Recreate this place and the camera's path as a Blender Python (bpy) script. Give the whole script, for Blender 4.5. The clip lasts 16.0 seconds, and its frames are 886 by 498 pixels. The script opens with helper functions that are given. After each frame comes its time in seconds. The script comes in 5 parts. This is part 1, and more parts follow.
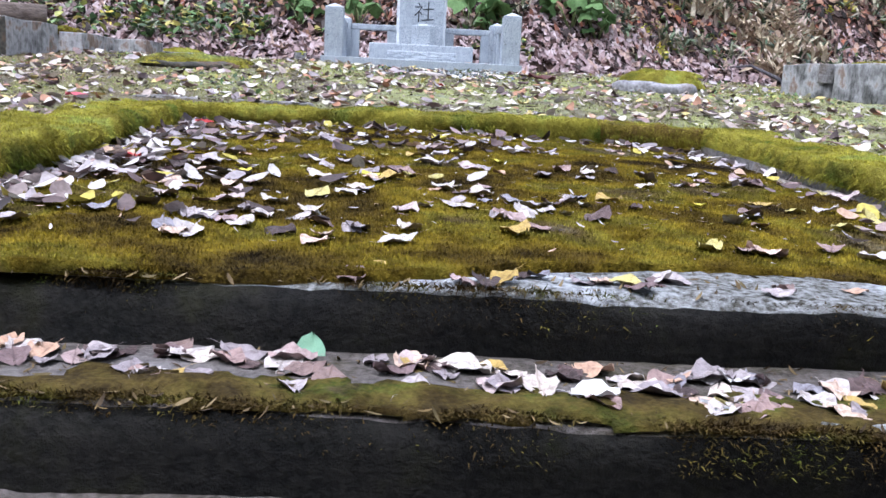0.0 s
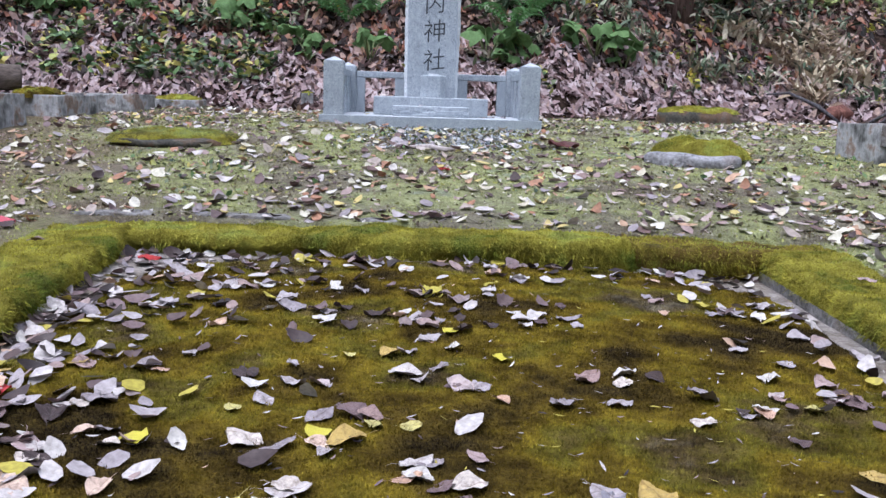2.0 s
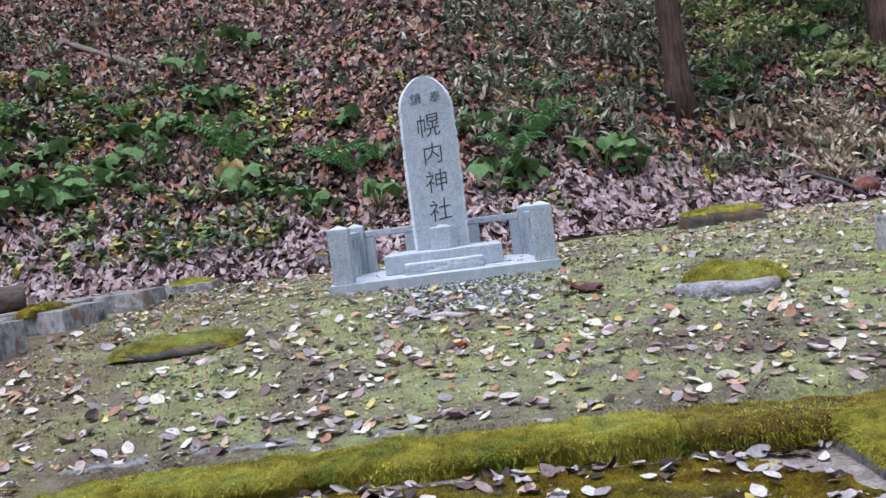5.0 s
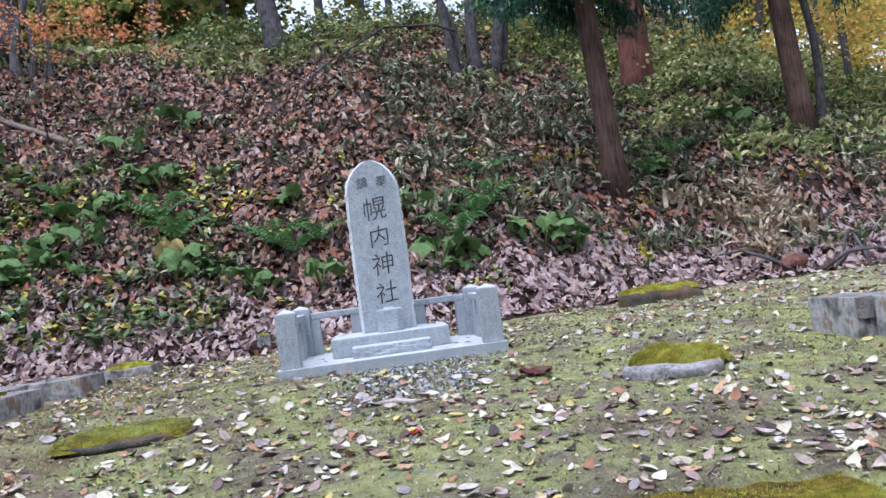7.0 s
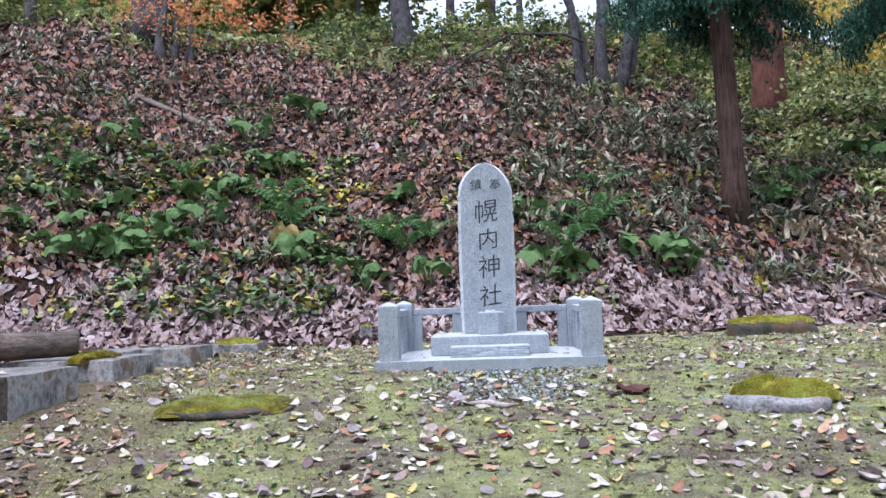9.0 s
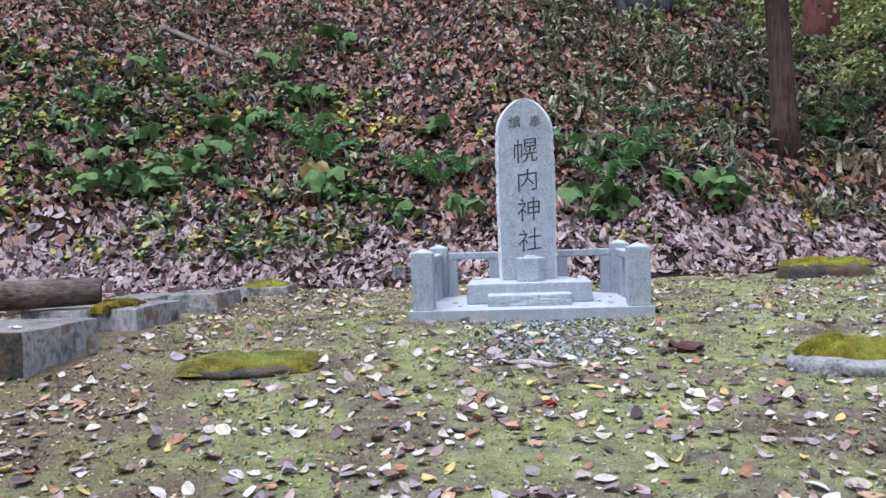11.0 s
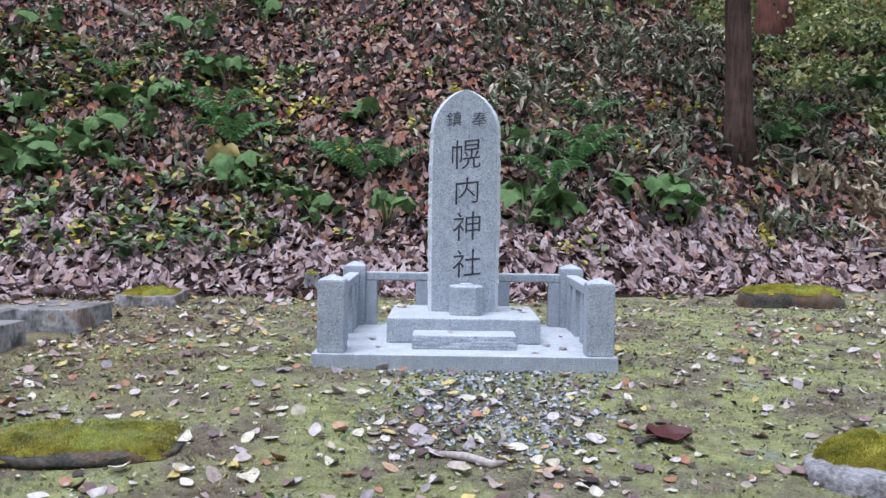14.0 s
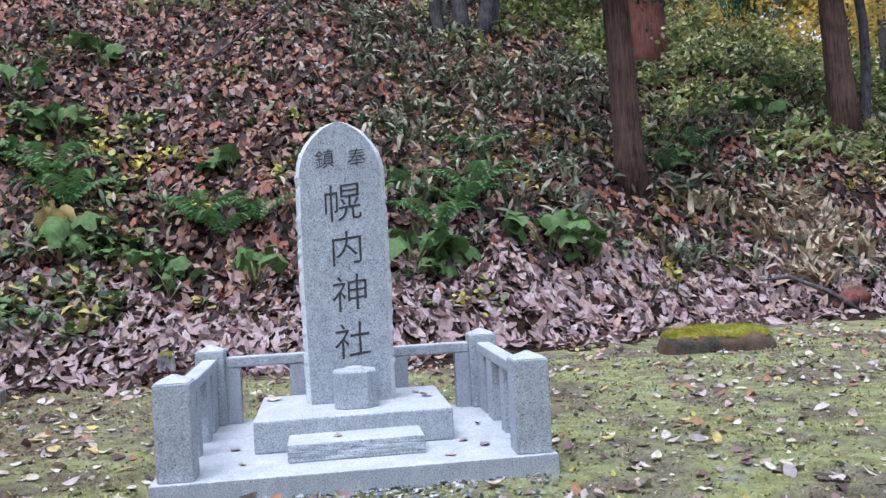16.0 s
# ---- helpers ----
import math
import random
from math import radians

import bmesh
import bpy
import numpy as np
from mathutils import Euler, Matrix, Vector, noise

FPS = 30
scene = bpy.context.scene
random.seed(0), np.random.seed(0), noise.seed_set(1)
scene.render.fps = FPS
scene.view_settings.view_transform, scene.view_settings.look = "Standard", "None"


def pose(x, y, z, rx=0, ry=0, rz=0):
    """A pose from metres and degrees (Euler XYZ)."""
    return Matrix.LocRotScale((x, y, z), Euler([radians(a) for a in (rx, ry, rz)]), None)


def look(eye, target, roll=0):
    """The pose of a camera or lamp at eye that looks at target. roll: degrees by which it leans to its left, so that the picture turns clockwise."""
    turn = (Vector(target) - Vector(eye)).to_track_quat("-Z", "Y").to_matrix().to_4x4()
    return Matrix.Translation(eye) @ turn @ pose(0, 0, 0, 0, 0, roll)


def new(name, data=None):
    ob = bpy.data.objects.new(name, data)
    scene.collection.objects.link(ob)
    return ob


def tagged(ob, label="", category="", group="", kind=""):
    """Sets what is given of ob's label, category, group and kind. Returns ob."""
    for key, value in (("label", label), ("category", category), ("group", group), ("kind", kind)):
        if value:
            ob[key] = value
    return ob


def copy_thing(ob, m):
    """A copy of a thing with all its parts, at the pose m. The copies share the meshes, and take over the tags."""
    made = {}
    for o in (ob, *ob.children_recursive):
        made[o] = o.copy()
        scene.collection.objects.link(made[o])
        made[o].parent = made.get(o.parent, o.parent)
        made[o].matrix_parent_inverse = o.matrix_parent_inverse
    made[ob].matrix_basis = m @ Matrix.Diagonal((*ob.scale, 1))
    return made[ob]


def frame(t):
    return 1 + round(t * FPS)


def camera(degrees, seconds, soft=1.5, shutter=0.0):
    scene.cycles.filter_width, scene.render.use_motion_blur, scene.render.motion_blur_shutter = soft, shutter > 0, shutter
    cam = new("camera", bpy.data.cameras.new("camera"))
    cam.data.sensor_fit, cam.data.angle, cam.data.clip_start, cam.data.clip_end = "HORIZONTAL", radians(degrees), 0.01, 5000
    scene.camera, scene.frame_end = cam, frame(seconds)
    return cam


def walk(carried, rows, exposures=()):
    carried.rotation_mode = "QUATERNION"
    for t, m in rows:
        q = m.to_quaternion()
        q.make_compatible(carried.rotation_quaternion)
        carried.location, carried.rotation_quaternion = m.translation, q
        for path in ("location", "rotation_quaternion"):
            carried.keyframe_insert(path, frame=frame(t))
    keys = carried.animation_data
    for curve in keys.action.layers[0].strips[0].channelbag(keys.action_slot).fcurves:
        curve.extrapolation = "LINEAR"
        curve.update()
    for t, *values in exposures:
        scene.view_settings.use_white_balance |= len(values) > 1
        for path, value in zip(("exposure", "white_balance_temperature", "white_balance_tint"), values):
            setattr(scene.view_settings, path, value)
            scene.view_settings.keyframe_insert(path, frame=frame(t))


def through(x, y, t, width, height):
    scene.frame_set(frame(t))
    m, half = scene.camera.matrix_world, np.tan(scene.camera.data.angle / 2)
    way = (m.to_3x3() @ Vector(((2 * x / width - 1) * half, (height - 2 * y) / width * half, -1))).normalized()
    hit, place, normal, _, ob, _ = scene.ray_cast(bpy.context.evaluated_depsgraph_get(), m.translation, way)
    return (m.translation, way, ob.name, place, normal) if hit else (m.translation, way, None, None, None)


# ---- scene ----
cam = camera(52.1, 16.0)
PATH = [
    (0, (-0.205, -9.715, -0.273), (-0.098, -7.747, -0.612), 2.9),
    (0.5, (-0.137, -9.455, -0.138), (-0.096, -7.488, -0.498), 2.8),
    (1, (-0.164, -9.186, -0.047), (-0.186, -7.223, -0.425), 2.3),
    (1.5, (-0.158, -8.951, 0.133), (-0.097, -6.98, -0.204), 2.4),
    (2, (-0.058, -8.701, 0.255), (-0.009, -6.729, -0.077), 1.9),
    (2.4, (-0.058, -8.507, 0.31), (-0.101, -6.537, -0.032), 0.5),
    (2.5, (-0.078, -8.464, 0.314), (-0.185, -6.5, -0.048), -0.0),
    (3, (-0.102, -8.396, 0.438), (-0.415, -6.445, 0.128), 0.4),
    (3.5, (-0.051, -8.361, 0.468), (-0.597, -6.449, 0.256), 1.4),
    (4, (0.029, -8.287, 0.5), (-0.344, -6.333, 0.296), -1.0),
    (4.5, (0.055, -8.259, 0.56), (-0.211, -6.281, 0.434), -5.2),
    (4.8, (0.037, -8.207, 0.575), (-0.077, -6.212, 0.506), -5.6),
    (5, (0.088, -8.228, 0.573), (0.069, -6.229, 0.499), -7.1),
    (5.2, (0.098, -8.229, 0.571), (0.14, -6.23, 0.512), -7.2),
    (7.3, (-0.011, -8.298, 0.682), (0.13, -6.304, 0.754), -7.5),
    (7.5, (-0.008, -8.296, 0.682), (0.121, -6.302, 0.756), -7.5),
    (8, (-0.013, -8.29, 0.678), (0.111, -6.297, 0.78), -6.5),
    (8.5, (0.004, -8.293, 0.66), (0.088, -6.3, 0.795), -3.0),
    (9, (0.004, -8.317, 0.645), (-0.093, -6.322, 0.747), -1.8),
    (9.5, (-0.017, -8.239, 0.639), (-0.174, -6.246, 0.678), -2.2),
    (11.8, (-0.11, -7.368, 0.943), (-0.324, -5.381, 0.888), -0.7),
    (12, (-0.16, -7.225, 0.988), (-0.39, -5.239, 0.947), 1.0),
    (12.5, (-0.18, -7.065, 1.08), (-0.339, -5.072, 1.008), 0.0),
    (13, (-0.106, -6.763, 1.077), (-0.173, -4.767, 0.966), 0.3),
    (13.5, (-0.067, -6.542, 1.088), (-0.114, -4.546, 0.956), 1.1),
    (14, (-0.119, -6.206, 1.084), (-0.132, -4.209, 0.989), 0.8),
    (14.5, (-0.1, -5.871, 1.106), (-0.004, -3.875, 1.019), -1.0),
    (15, (-0.05, -5.445, 1.146), (0.035, -3.447, 1.113), -1.0),
    (15.5, (-0.068, -5.08, 1.13), (0.026, -3.082, 1.12), -2.0),
    (16, (-0.107, -4.71, 1.178), (0.147, -2.726, 1.175), -3.0),
]
walk(cam, [(t, look(eye, target, roll)) for t, eye, target, roll in PATH], [(0, 1.56, 5600, 13), (0.5, 1.42, 5600, 13), (1.5, 1.17, 5600, 13), (3.5, 1.05, 5600, 13), (5, 1.07, 5600, 13), (7.5, 1.18, 5600, 13), (9, 1.25, 5600, 13), (12, 1.06, 5600, 13), (13.5, 1.02, 5600, 13), (14.5, 1.0, 5600, 13), (15.2, 1.08, 5600, 13), (16, 1.1, 5600, 13)])

# ---- world and light: a bright overcast autumn sky ----
world = bpy.data.worlds.new("sky")
scene.world = world
world.use_nodes = True
wn = world.node_tree.nodes
sky = wn.new("ShaderNodeTexSky")
sky.sky_type, sky.sun_disc = "NISHITA", False
sky.sun_elevation, sky.sun_rotation = radians(72), radians(220)
sky.air_density, sky.dust_density, sky.ozone_density = 1.0, 3.0, 1.0
wn["Background"].inputs["Strength"].default_value = 0.15
veil = wn.new("ShaderNodeHueSaturation")
veil.inputs["Saturation"].default_value = 0.35
world.node_tree.links.new(sky.outputs["Color"], veil.inputs["Color"])
world.node_tree.links.new(veil.outputs["Color"], wn["Background"].inputs["Color"])
sun = new("sun", bpy.data.lights.new("sun", "SUN"))
sun.data.energy, sun.data.angle, sun.data.color = 1.3, radians(40), (1.0, 0.97, 0.93)
sun.matrix_world = look((-3, -3.5, 14), (0, 0, 0))


# ---- materials ----
def nodes_of(name, rough=0.85, spec=0.3):
    m = bpy.data.materials.new(name)
    m.use_nodes = True
    t = m.node_tree
    b = t.nodes["Principled BSDF"]
    b.inputs["Roughness"].default_value = rough
    b.inputs["Specular IOR Level"].default_value = spec
    return m, t, b


def noise_node(t, scale, detail=5, rough=0.6, coords="Object", stretch=None):
    tc, n = t.nodes.new("ShaderNodeTexCoord"), t.nodes.new("ShaderNodeTexNoise")
    n.inputs["Scale"].default_value, n.inputs["Detail"].default_value, n.inputs["Roughness"].default_value = scale, detail, rough
    out = tc.outputs[coords]
    if stretch:
        mp = t.nodes.new("ShaderNodeMapping")
        mp.inputs["Scale"].default_value = stretch
        t.links.new(out, mp.inputs["Vector"])
        out = mp.outputs["Vector"]
    t.links.new(out, n.inputs["Vector"])
    return n.outputs["Fac"]


def ramp_node(t, fac, stops, hard=False):
    r = t.nodes.new("ShaderNodeValToRGB")
    r.color_ramp.interpolation = "CONSTANT" if hard else "LINEAR"
    e = r.color_ramp.elements
    while len(e) < len(stops):
        e.new(0.5)
    for k, (p, c) in enumerate(stops):
        e[k].position, e[k].color = p, (*c, 1)
    t.links.new(fac, r.inputs["Fac"])
    return r.outputs["Color"]


def mix_node(t, fac, a, b, mode="MIX"):
    m = t.nodes.new("ShaderNodeMix")
    m.data_type, m.blend_type = "RGBA", mode
    if isinstance(fac, float):
        m.inputs[0].default_value = fac
    else:
        t.links.new(fac, m.inputs[0])
    for k, v in ((6, a), (7, b)):
        if isinstance(v, tuple):
            m.inputs[k].default_value = (*v, 1)
        else:
            t.links.new(v, m.inputs[k])
    return m.outputs[2]


def bump_node(t, b, fac, strength, distance):
    n = t.nodes.new("ShaderNodeBump")
    n.inputs["Strength"].default_value, n.inputs["Distance"].default_value = strength, distance
    t.links.new(fac, n.inputs["Height"])
    t.links.new(n.outputs["Normal"], b.inputs["Normal"])


def surface(name, fine, coarse, fine_scale, coarse_scale, rough=0.85, bump=0.5, depth=0.01, spec=0.3, cover=0.5, stretch=None, mottle=None):
    """Two scales of colour: fine is (dark, light) grain, coarse a list of ramp stops laid over it by cover; mottle is (scale, dark, light) of patches between the two."""
    m, t, b = nodes_of(name, rough, spec)
    f = noise_node(t, fine_scale, 6, 0.65, stretch=stretch)
    c = noise_node(t, coarse_scale, 4, 0.6)
    grain = ramp_node(t, f, [(0.38, fine[0]), (0.62, fine[1])])
    big = ramp_node(t, c, coarse)
    col = mix_node(t, cover, grain, big)
    if mottle:
        patch = noise_node(t, mottle[0], 5, 0.7)
        col = mix_node(t, 1.0, col, ramp_node(t, patch, [(0.36, mottle[1]), (0.64, mottle[2])]), "MULTIPLY")
    t.links.new(col, b.inputs["Base Color"])
    bump_node(t, b, f, bump, depth)
    return m


def leafy(name, stops, rough=0.6, spec=0.3, through=0.0, vein=60):
    """Leaves that each take one colour of the list."""
    m, t, b = nodes_of(name, rough, spec)
    g = t.nodes.new("ShaderNodeNewGeometry")
    base = ramp_node(t, g.outputs["Random Per Island"], stops, hard=True)
    n = noise_node(t, vein, 4, 0.6)
    tone = ramp_node(t, n, [(0.3, (0.62, 0.6, 0.58)), (0.68, (1.12, 1.1, 1.08))])
    col = mix_node(t, 1.0, base, tone, "MULTIPLY")
    t.links.new(col, b.inputs["Base Color"])
    bump_node(t, b, n, 0.3, 0.004)
    if through:
        tr = t.nodes.new("ShaderNodeBsdfTranslucent")
        t.links.new(col, tr.inputs["Color"])
        ms = t.nodes.new("ShaderNodeMixShader")
        ms.inputs[0].default_value = through
        t.links.new(b.outputs[0], ms.inputs[1])
        t.links.new(tr.outputs[0], ms.inputs[2])
        t.links.new(ms.outputs[0], t.nodes["Material Output"].inputs["Surface"])
    return m


def spread(colours):
    """Even constant stops for leafy()."""
    return [(k / len(colours), c) for k, c in enumerate(colours)]


def granite_material(name, base, dark, light):
    m, t, b = nodes_of(name, 0.75, 0.3)
    f = noise_node(t, 120, 3, 0.75)
    c = noise_node(t, 5, 5, 0.6)
    v = noise_node(t, 30, 4, 0.6, stretch=(1, 1, 0.25))
    grain = ramp_node(t, f, [(0.32, dark), (0.47, base), (0.58, base), (0.70, light)])
    stain = ramp_node(t, c, [(0.3, (0.80, 0.82, 0.83)), (0.7, (1.05, 1.05, 1.05))])
    streak = ramp_node(t, v, [(0.3, (0.86, 0.87, 0.88)), (0.65, (1.03, 1.03, 1.03))])
    col = mix_node(t, 1.0, mix_node(t, 1.0, grain, stain, "MULTIPLY"), streak, "MULTIPLY")
    t.links.new(col, b.inputs["Base Color"])
    bump_node(t, b, f, 0.35, 0.003)
    return m


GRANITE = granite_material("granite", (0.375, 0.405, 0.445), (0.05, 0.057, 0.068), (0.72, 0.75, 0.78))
# Paler copy for upper faces: overhead light put into the granite colour.
GRANITE_LIT = granite_material("granite_lit_top", (0.43, 0.445, 0.475), (0.20, 0.21, 0.23), (0.66, 0.675, 0.70))
CHIPPED = granite_material("hewn_granite", (0.62, 0.64, 0.67), (0.24, 0.25, 0.27), (0.85, 0.86, 0.87))
CARVED = surface("carved_letter_paint", ((0.016, 0.018, 0.022), (0.085, 0.09, 0.1)), [(0.3, (0.03, 0.033, 0.038)), (0.7, (0.075, 0.08, 0.09))], 90, 14, 0.95, 0.3, 0.002, 0.1)
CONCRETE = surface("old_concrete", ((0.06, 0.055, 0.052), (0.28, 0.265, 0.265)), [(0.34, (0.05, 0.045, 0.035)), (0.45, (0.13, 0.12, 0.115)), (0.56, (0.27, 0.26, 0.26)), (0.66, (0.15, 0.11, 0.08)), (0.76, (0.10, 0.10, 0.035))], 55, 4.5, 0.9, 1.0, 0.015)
PALE_CONCRETE = surface("worn_pale_concrete", ((0.02, 0.018, 0.016), (0.60, 0.62, 0.65)), [(0.44, (0.06, 0.05, 0.025)), (0.50, (0.14, 0.13, 0.11)), (0.56, (0.36, 0.37, 0.39)), (0.66, (0.58, 0.59, 0.62))], 55, 3.5, 0.85, 1.0, 0.03, 0.3, 0.5)
# Near-black riser colour: algae stain with the shade put into it.
ALGAE_SHADE = surface("algae_shade_concrete", ((0.002, 0.002, 0.002), (0.02, 0.018, 0.016)), [(0.40, (0.004, 0.004, 0.004)), (0.56, (0.012, 0.011, 0.009)), (0.68, (0.02, 0.02, 0.007)), (0.76, (0.05, 0.045, 0.012))], 45, 5, 0.85, 1.0, 0.015, 0.15)
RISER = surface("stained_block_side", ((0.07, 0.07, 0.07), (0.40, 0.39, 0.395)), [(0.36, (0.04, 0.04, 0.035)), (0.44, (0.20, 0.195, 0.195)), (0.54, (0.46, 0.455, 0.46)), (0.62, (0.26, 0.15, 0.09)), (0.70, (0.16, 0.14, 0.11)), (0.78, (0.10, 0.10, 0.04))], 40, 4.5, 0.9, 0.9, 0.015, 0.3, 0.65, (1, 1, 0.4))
TREAD = surface("mossy_tread", ((0.02, 0.017, 0.014), (0.17, 0.15, 0.145)), [(0.38, (0.06, 0.05, 0.02)), (0.47, (0.06, 0.048, 0.038)), (0.56, (0.12, 0.105, 0.10)), (0.64, (0.17, 0.15, 0.15)), (0.74, (0.34, 0.33, 0.34))], 45, 3.0, 0.9, 1.0, 0.018)
MOSS_STEP = surface("brown_step_moss", ((0.016, 0.012, 0.006), (0.17, 0.13, 0.04)), [(0.36, (0.05, 0.032, 0.018)), (0.47, (0.13, 0.09, 0.025)), (0.55, (0.17, 0.14, 0.03)), (0.62, (0.11, 0.14, 0.02)), (0.70, (0.15, 0.11, 0.07))], 90, 5, 0.95, 1.0, 0.03, 0.1, 0.65, mottle=(14, (0.4, 0.37, 0.35), (1.15, 1.15, 1.1)))
COURT_FLOOR = surface("muddy_concrete", ((0.09, 0.075, 0.062), (0.36, 0.325, 0.30)), [(0.36, (0.12, 0.095, 0.06)), (0.48, (0.24, 0.205, 0.18)), (0.60, (0.36, 0.33, 0.32)), (0.72, (0.20, 0.165, 0.08))], 60, 4, 0.9, 0.9, 0.012, mottle=(12, (0.6, 0.57, 0.55), (1.1, 1.1, 1.1)))
MOSS_GOLD = surface("golden_moss", ((0.065, 0.062, 0.012), (0.41, 0.38, 0.075)), [(0.34, (0.12, 0.155, 0.022)), (0.45, (0.28, 0.25, 0.03)), (0.55, (0.40, 0.36, 0.055)), (0.64, (0.34, 0.395, 0.085)), (0.76, (0.17, 0.12, 0.045))], 120, 2.6, 0.95, 1.0, 0.03, 0.1, 0.65, mottle=(11, (0.56, 0.53, 0.48), (1.12, 1.12, 1.05)))
MOSS_BASIN = surface("olive_moss", ((0.02, 0.014, 0.005), (0.25, 0.185, 0.03)), [(0.34, (0.036, 0.024, 0.013)), (0.42, (0.125, 0.085, 0.015)), (0.50, (0.27, 0.20, 0.02)), (0.57, (0.21, 0.185, 0.026)), (0.64, (0.15, 0.11, 0.05)), (0.72, (0.24, 0.21, 0.19))], 110, 2.2, 0.95, 1.0, 0.03, 0.05, 0.7, mottle=(8, (0.38, 0.34, 0.31), (1.15, 1.13, 1.08)))
GROUND = surface("mossy_ground", ((0.055, 0.05, 0.036), (0.39, 0.39, 0.27)), [(0.36, (0.15, 0.115, 0.09)), (0.44, (0.23, 0.20, 0.15)), (0.50, (0.29, 0.30, 0.15)), (0.60, (0.37, 0.395, 0.15)), (0.72, (0.31, 0.355, 0.29))], 75, 1.5, 0.95, 1.0, 0.03, 0.1, 0.65, mottle=(8, (0.62, 0.60, 0.58), (1.1, 1.1, 1.08)))
gt = GROUND.node_tree
gb = gt.nodes["Principled BSDF"]
moss_colour = gb.inputs["Base Color"].links[0].from_socket
where, thin = gt.nodes.new("ShaderNodeSeparateXYZ"), gt.nodes.new("ShaderNodeMath")
gt.links.new(gt.nodes.new("ShaderNodeTexCoord").outputs["Object"], where.inputs[0])
thin.operation, thin.inputs[1].default_value = "MULTIPLY_ADD", -0.14
gt.links.new(where.outputs["X"], thin.inputs[0])
gt.links.new(noise_node(gt, 1.1, 4, 0.65), thin.inputs[2])
earth = ramp_node(gt, noise_node(gt, 30, 5, 0.65), [(0.35, (0.07, 0.048, 0.032)), (0.65, (0.24, 0.18, 0.13))])
share = ramp_node(gt, thin.outputs[0], [(0.66, (0, 0, 0)), (0.95, (0.75, 0.75, 0.75))])
gt.links.new(mix_node(gt, share, moss_colour, earth), gb.inputs["Base Color"])
# Leaf mould darkened so that gaps between leaves carry painted shadow.
SOIL = surface("shaded_leaf_mould", ((0.002, 0.0015, 0.0015), (0.06, 0.036, 0.028)), [(0.35, (0.009, 0.006, 0.005)), (0.55, (0.04, 0.025, 0.02)), (0.7, (0.02, 0.02, 0.011))], 22, 2.5, 0.95, 1.0, 0.05, 0.05)
MOSS_BROWN = surface("browned_moss", ((0.03, 0.024, 0.008), (0.28, 0.22, 0.05)), [(0.36, (0.10, 0.065, 0.03)), (0.48, (0.20, 0.13, 0.04)), (0.58, (0.27, 0.22, 0.035)), (0.70, (0.16, 0.13, 0.10))], 110, 3.0, 0.95, 1.0, 0.03, 0.1, 0.65, mottle=(11, (0.5, 0.47, 0.42), (1.15, 1.15, 1.05)))


def shoots(name, coarse, scale, patch=(11, 0.5)):
    """Moss shoots that follow the mottling of the mat under them."""
    m, t, b = nodes_of(name, 0.85, 0.1)
    g = t.nodes.new("ShaderNodeNewGeometry")
    big = ramp_node(t, noise_node(t, scale, 4, 0.6), coarse)
    tone = ramp_node(t, g.outputs["Random Per Island"], [(0.0, (0.55, 0.55, 0.5)), (1.0, (1.35, 1.35, 1.2))])
    patches = ramp_node(t, noise_node(t, patch[0], 5, 0.7), [(0.36, (patch[1],) * 3), (0.64, (1.15, 1.15, 1.05))])
    t.links.new(mix_node(t, 1.0, mix_node(t, 1.0, big, tone, "MULTIPLY"), patches, "MULTIPLY"), b.inputs["Base Color"])
    return m


MOSS_FUZZ = shoots("moss_shoots", [(0.34, (0.13, 0.17, 0.026)), (0.45, (0.30, 0.265, 0.036)), (0.55, (0.42, 0.38, 0.06)), (0.64, (0.36, 0.41, 0.09)), (0.76, (0.18, 0.13, 0.045))], 2.6, (11, 0.56))
BASIN_FUZZ = shoots("olive_moss_shoots", [(0.34, (0.036, 0.024, 0.013)), (0.42, (0.135, 0.09, 0.015)), (0.50, (0.29, 0.215, 0.022)), (0.57, (0.23, 0.20, 0.028)), (0.64, (0.16, 0.118, 0.05)), (0.72, (0.24, 0.21, 0.16))], 2.2, (8, 0.38))
TERRACE_FUZZ = shoots("terrace_moss_shoots", [(0.36, (0.17, 0.135, 0.085)), (0.46, (0.26, 0.245, 0.125)), (0.58, (0.38, 0.405, 0.15)), (0.72, (0.32, 0.365, 0.23))], 1.5, (8, 0.6))
BARK = surface("cedar_bark", ((0.025, 0.015, 0.012), (0.20, 0.125, 0.105)), [(0.35, (0.05, 0.032, 0.026)), (0.6, (0.15, 0.095, 0.078)), (0.75, (0.15, 0.125, 0.11))], 30, 2.5, 0.95, 1.0, 0.05, 0.1, 0.5, (1, 1, 0.06))
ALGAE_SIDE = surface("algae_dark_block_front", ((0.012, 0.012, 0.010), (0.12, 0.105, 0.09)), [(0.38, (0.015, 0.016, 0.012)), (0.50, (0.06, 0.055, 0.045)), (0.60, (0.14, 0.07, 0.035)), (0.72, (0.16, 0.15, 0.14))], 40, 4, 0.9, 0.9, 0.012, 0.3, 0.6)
RED_BARK = surface("red_cedar_bark", ((0.05, 0.022, 0.018), (0.22, 0.10, 0.08)), [(0.35, (0.08, 0.035, 0.03)), (0.65, (0.19, 0.085, 0.065))], 22, 2, 0.95, 1.0, 0.03, 0.1, 0.5, (1, 1, 0.08))
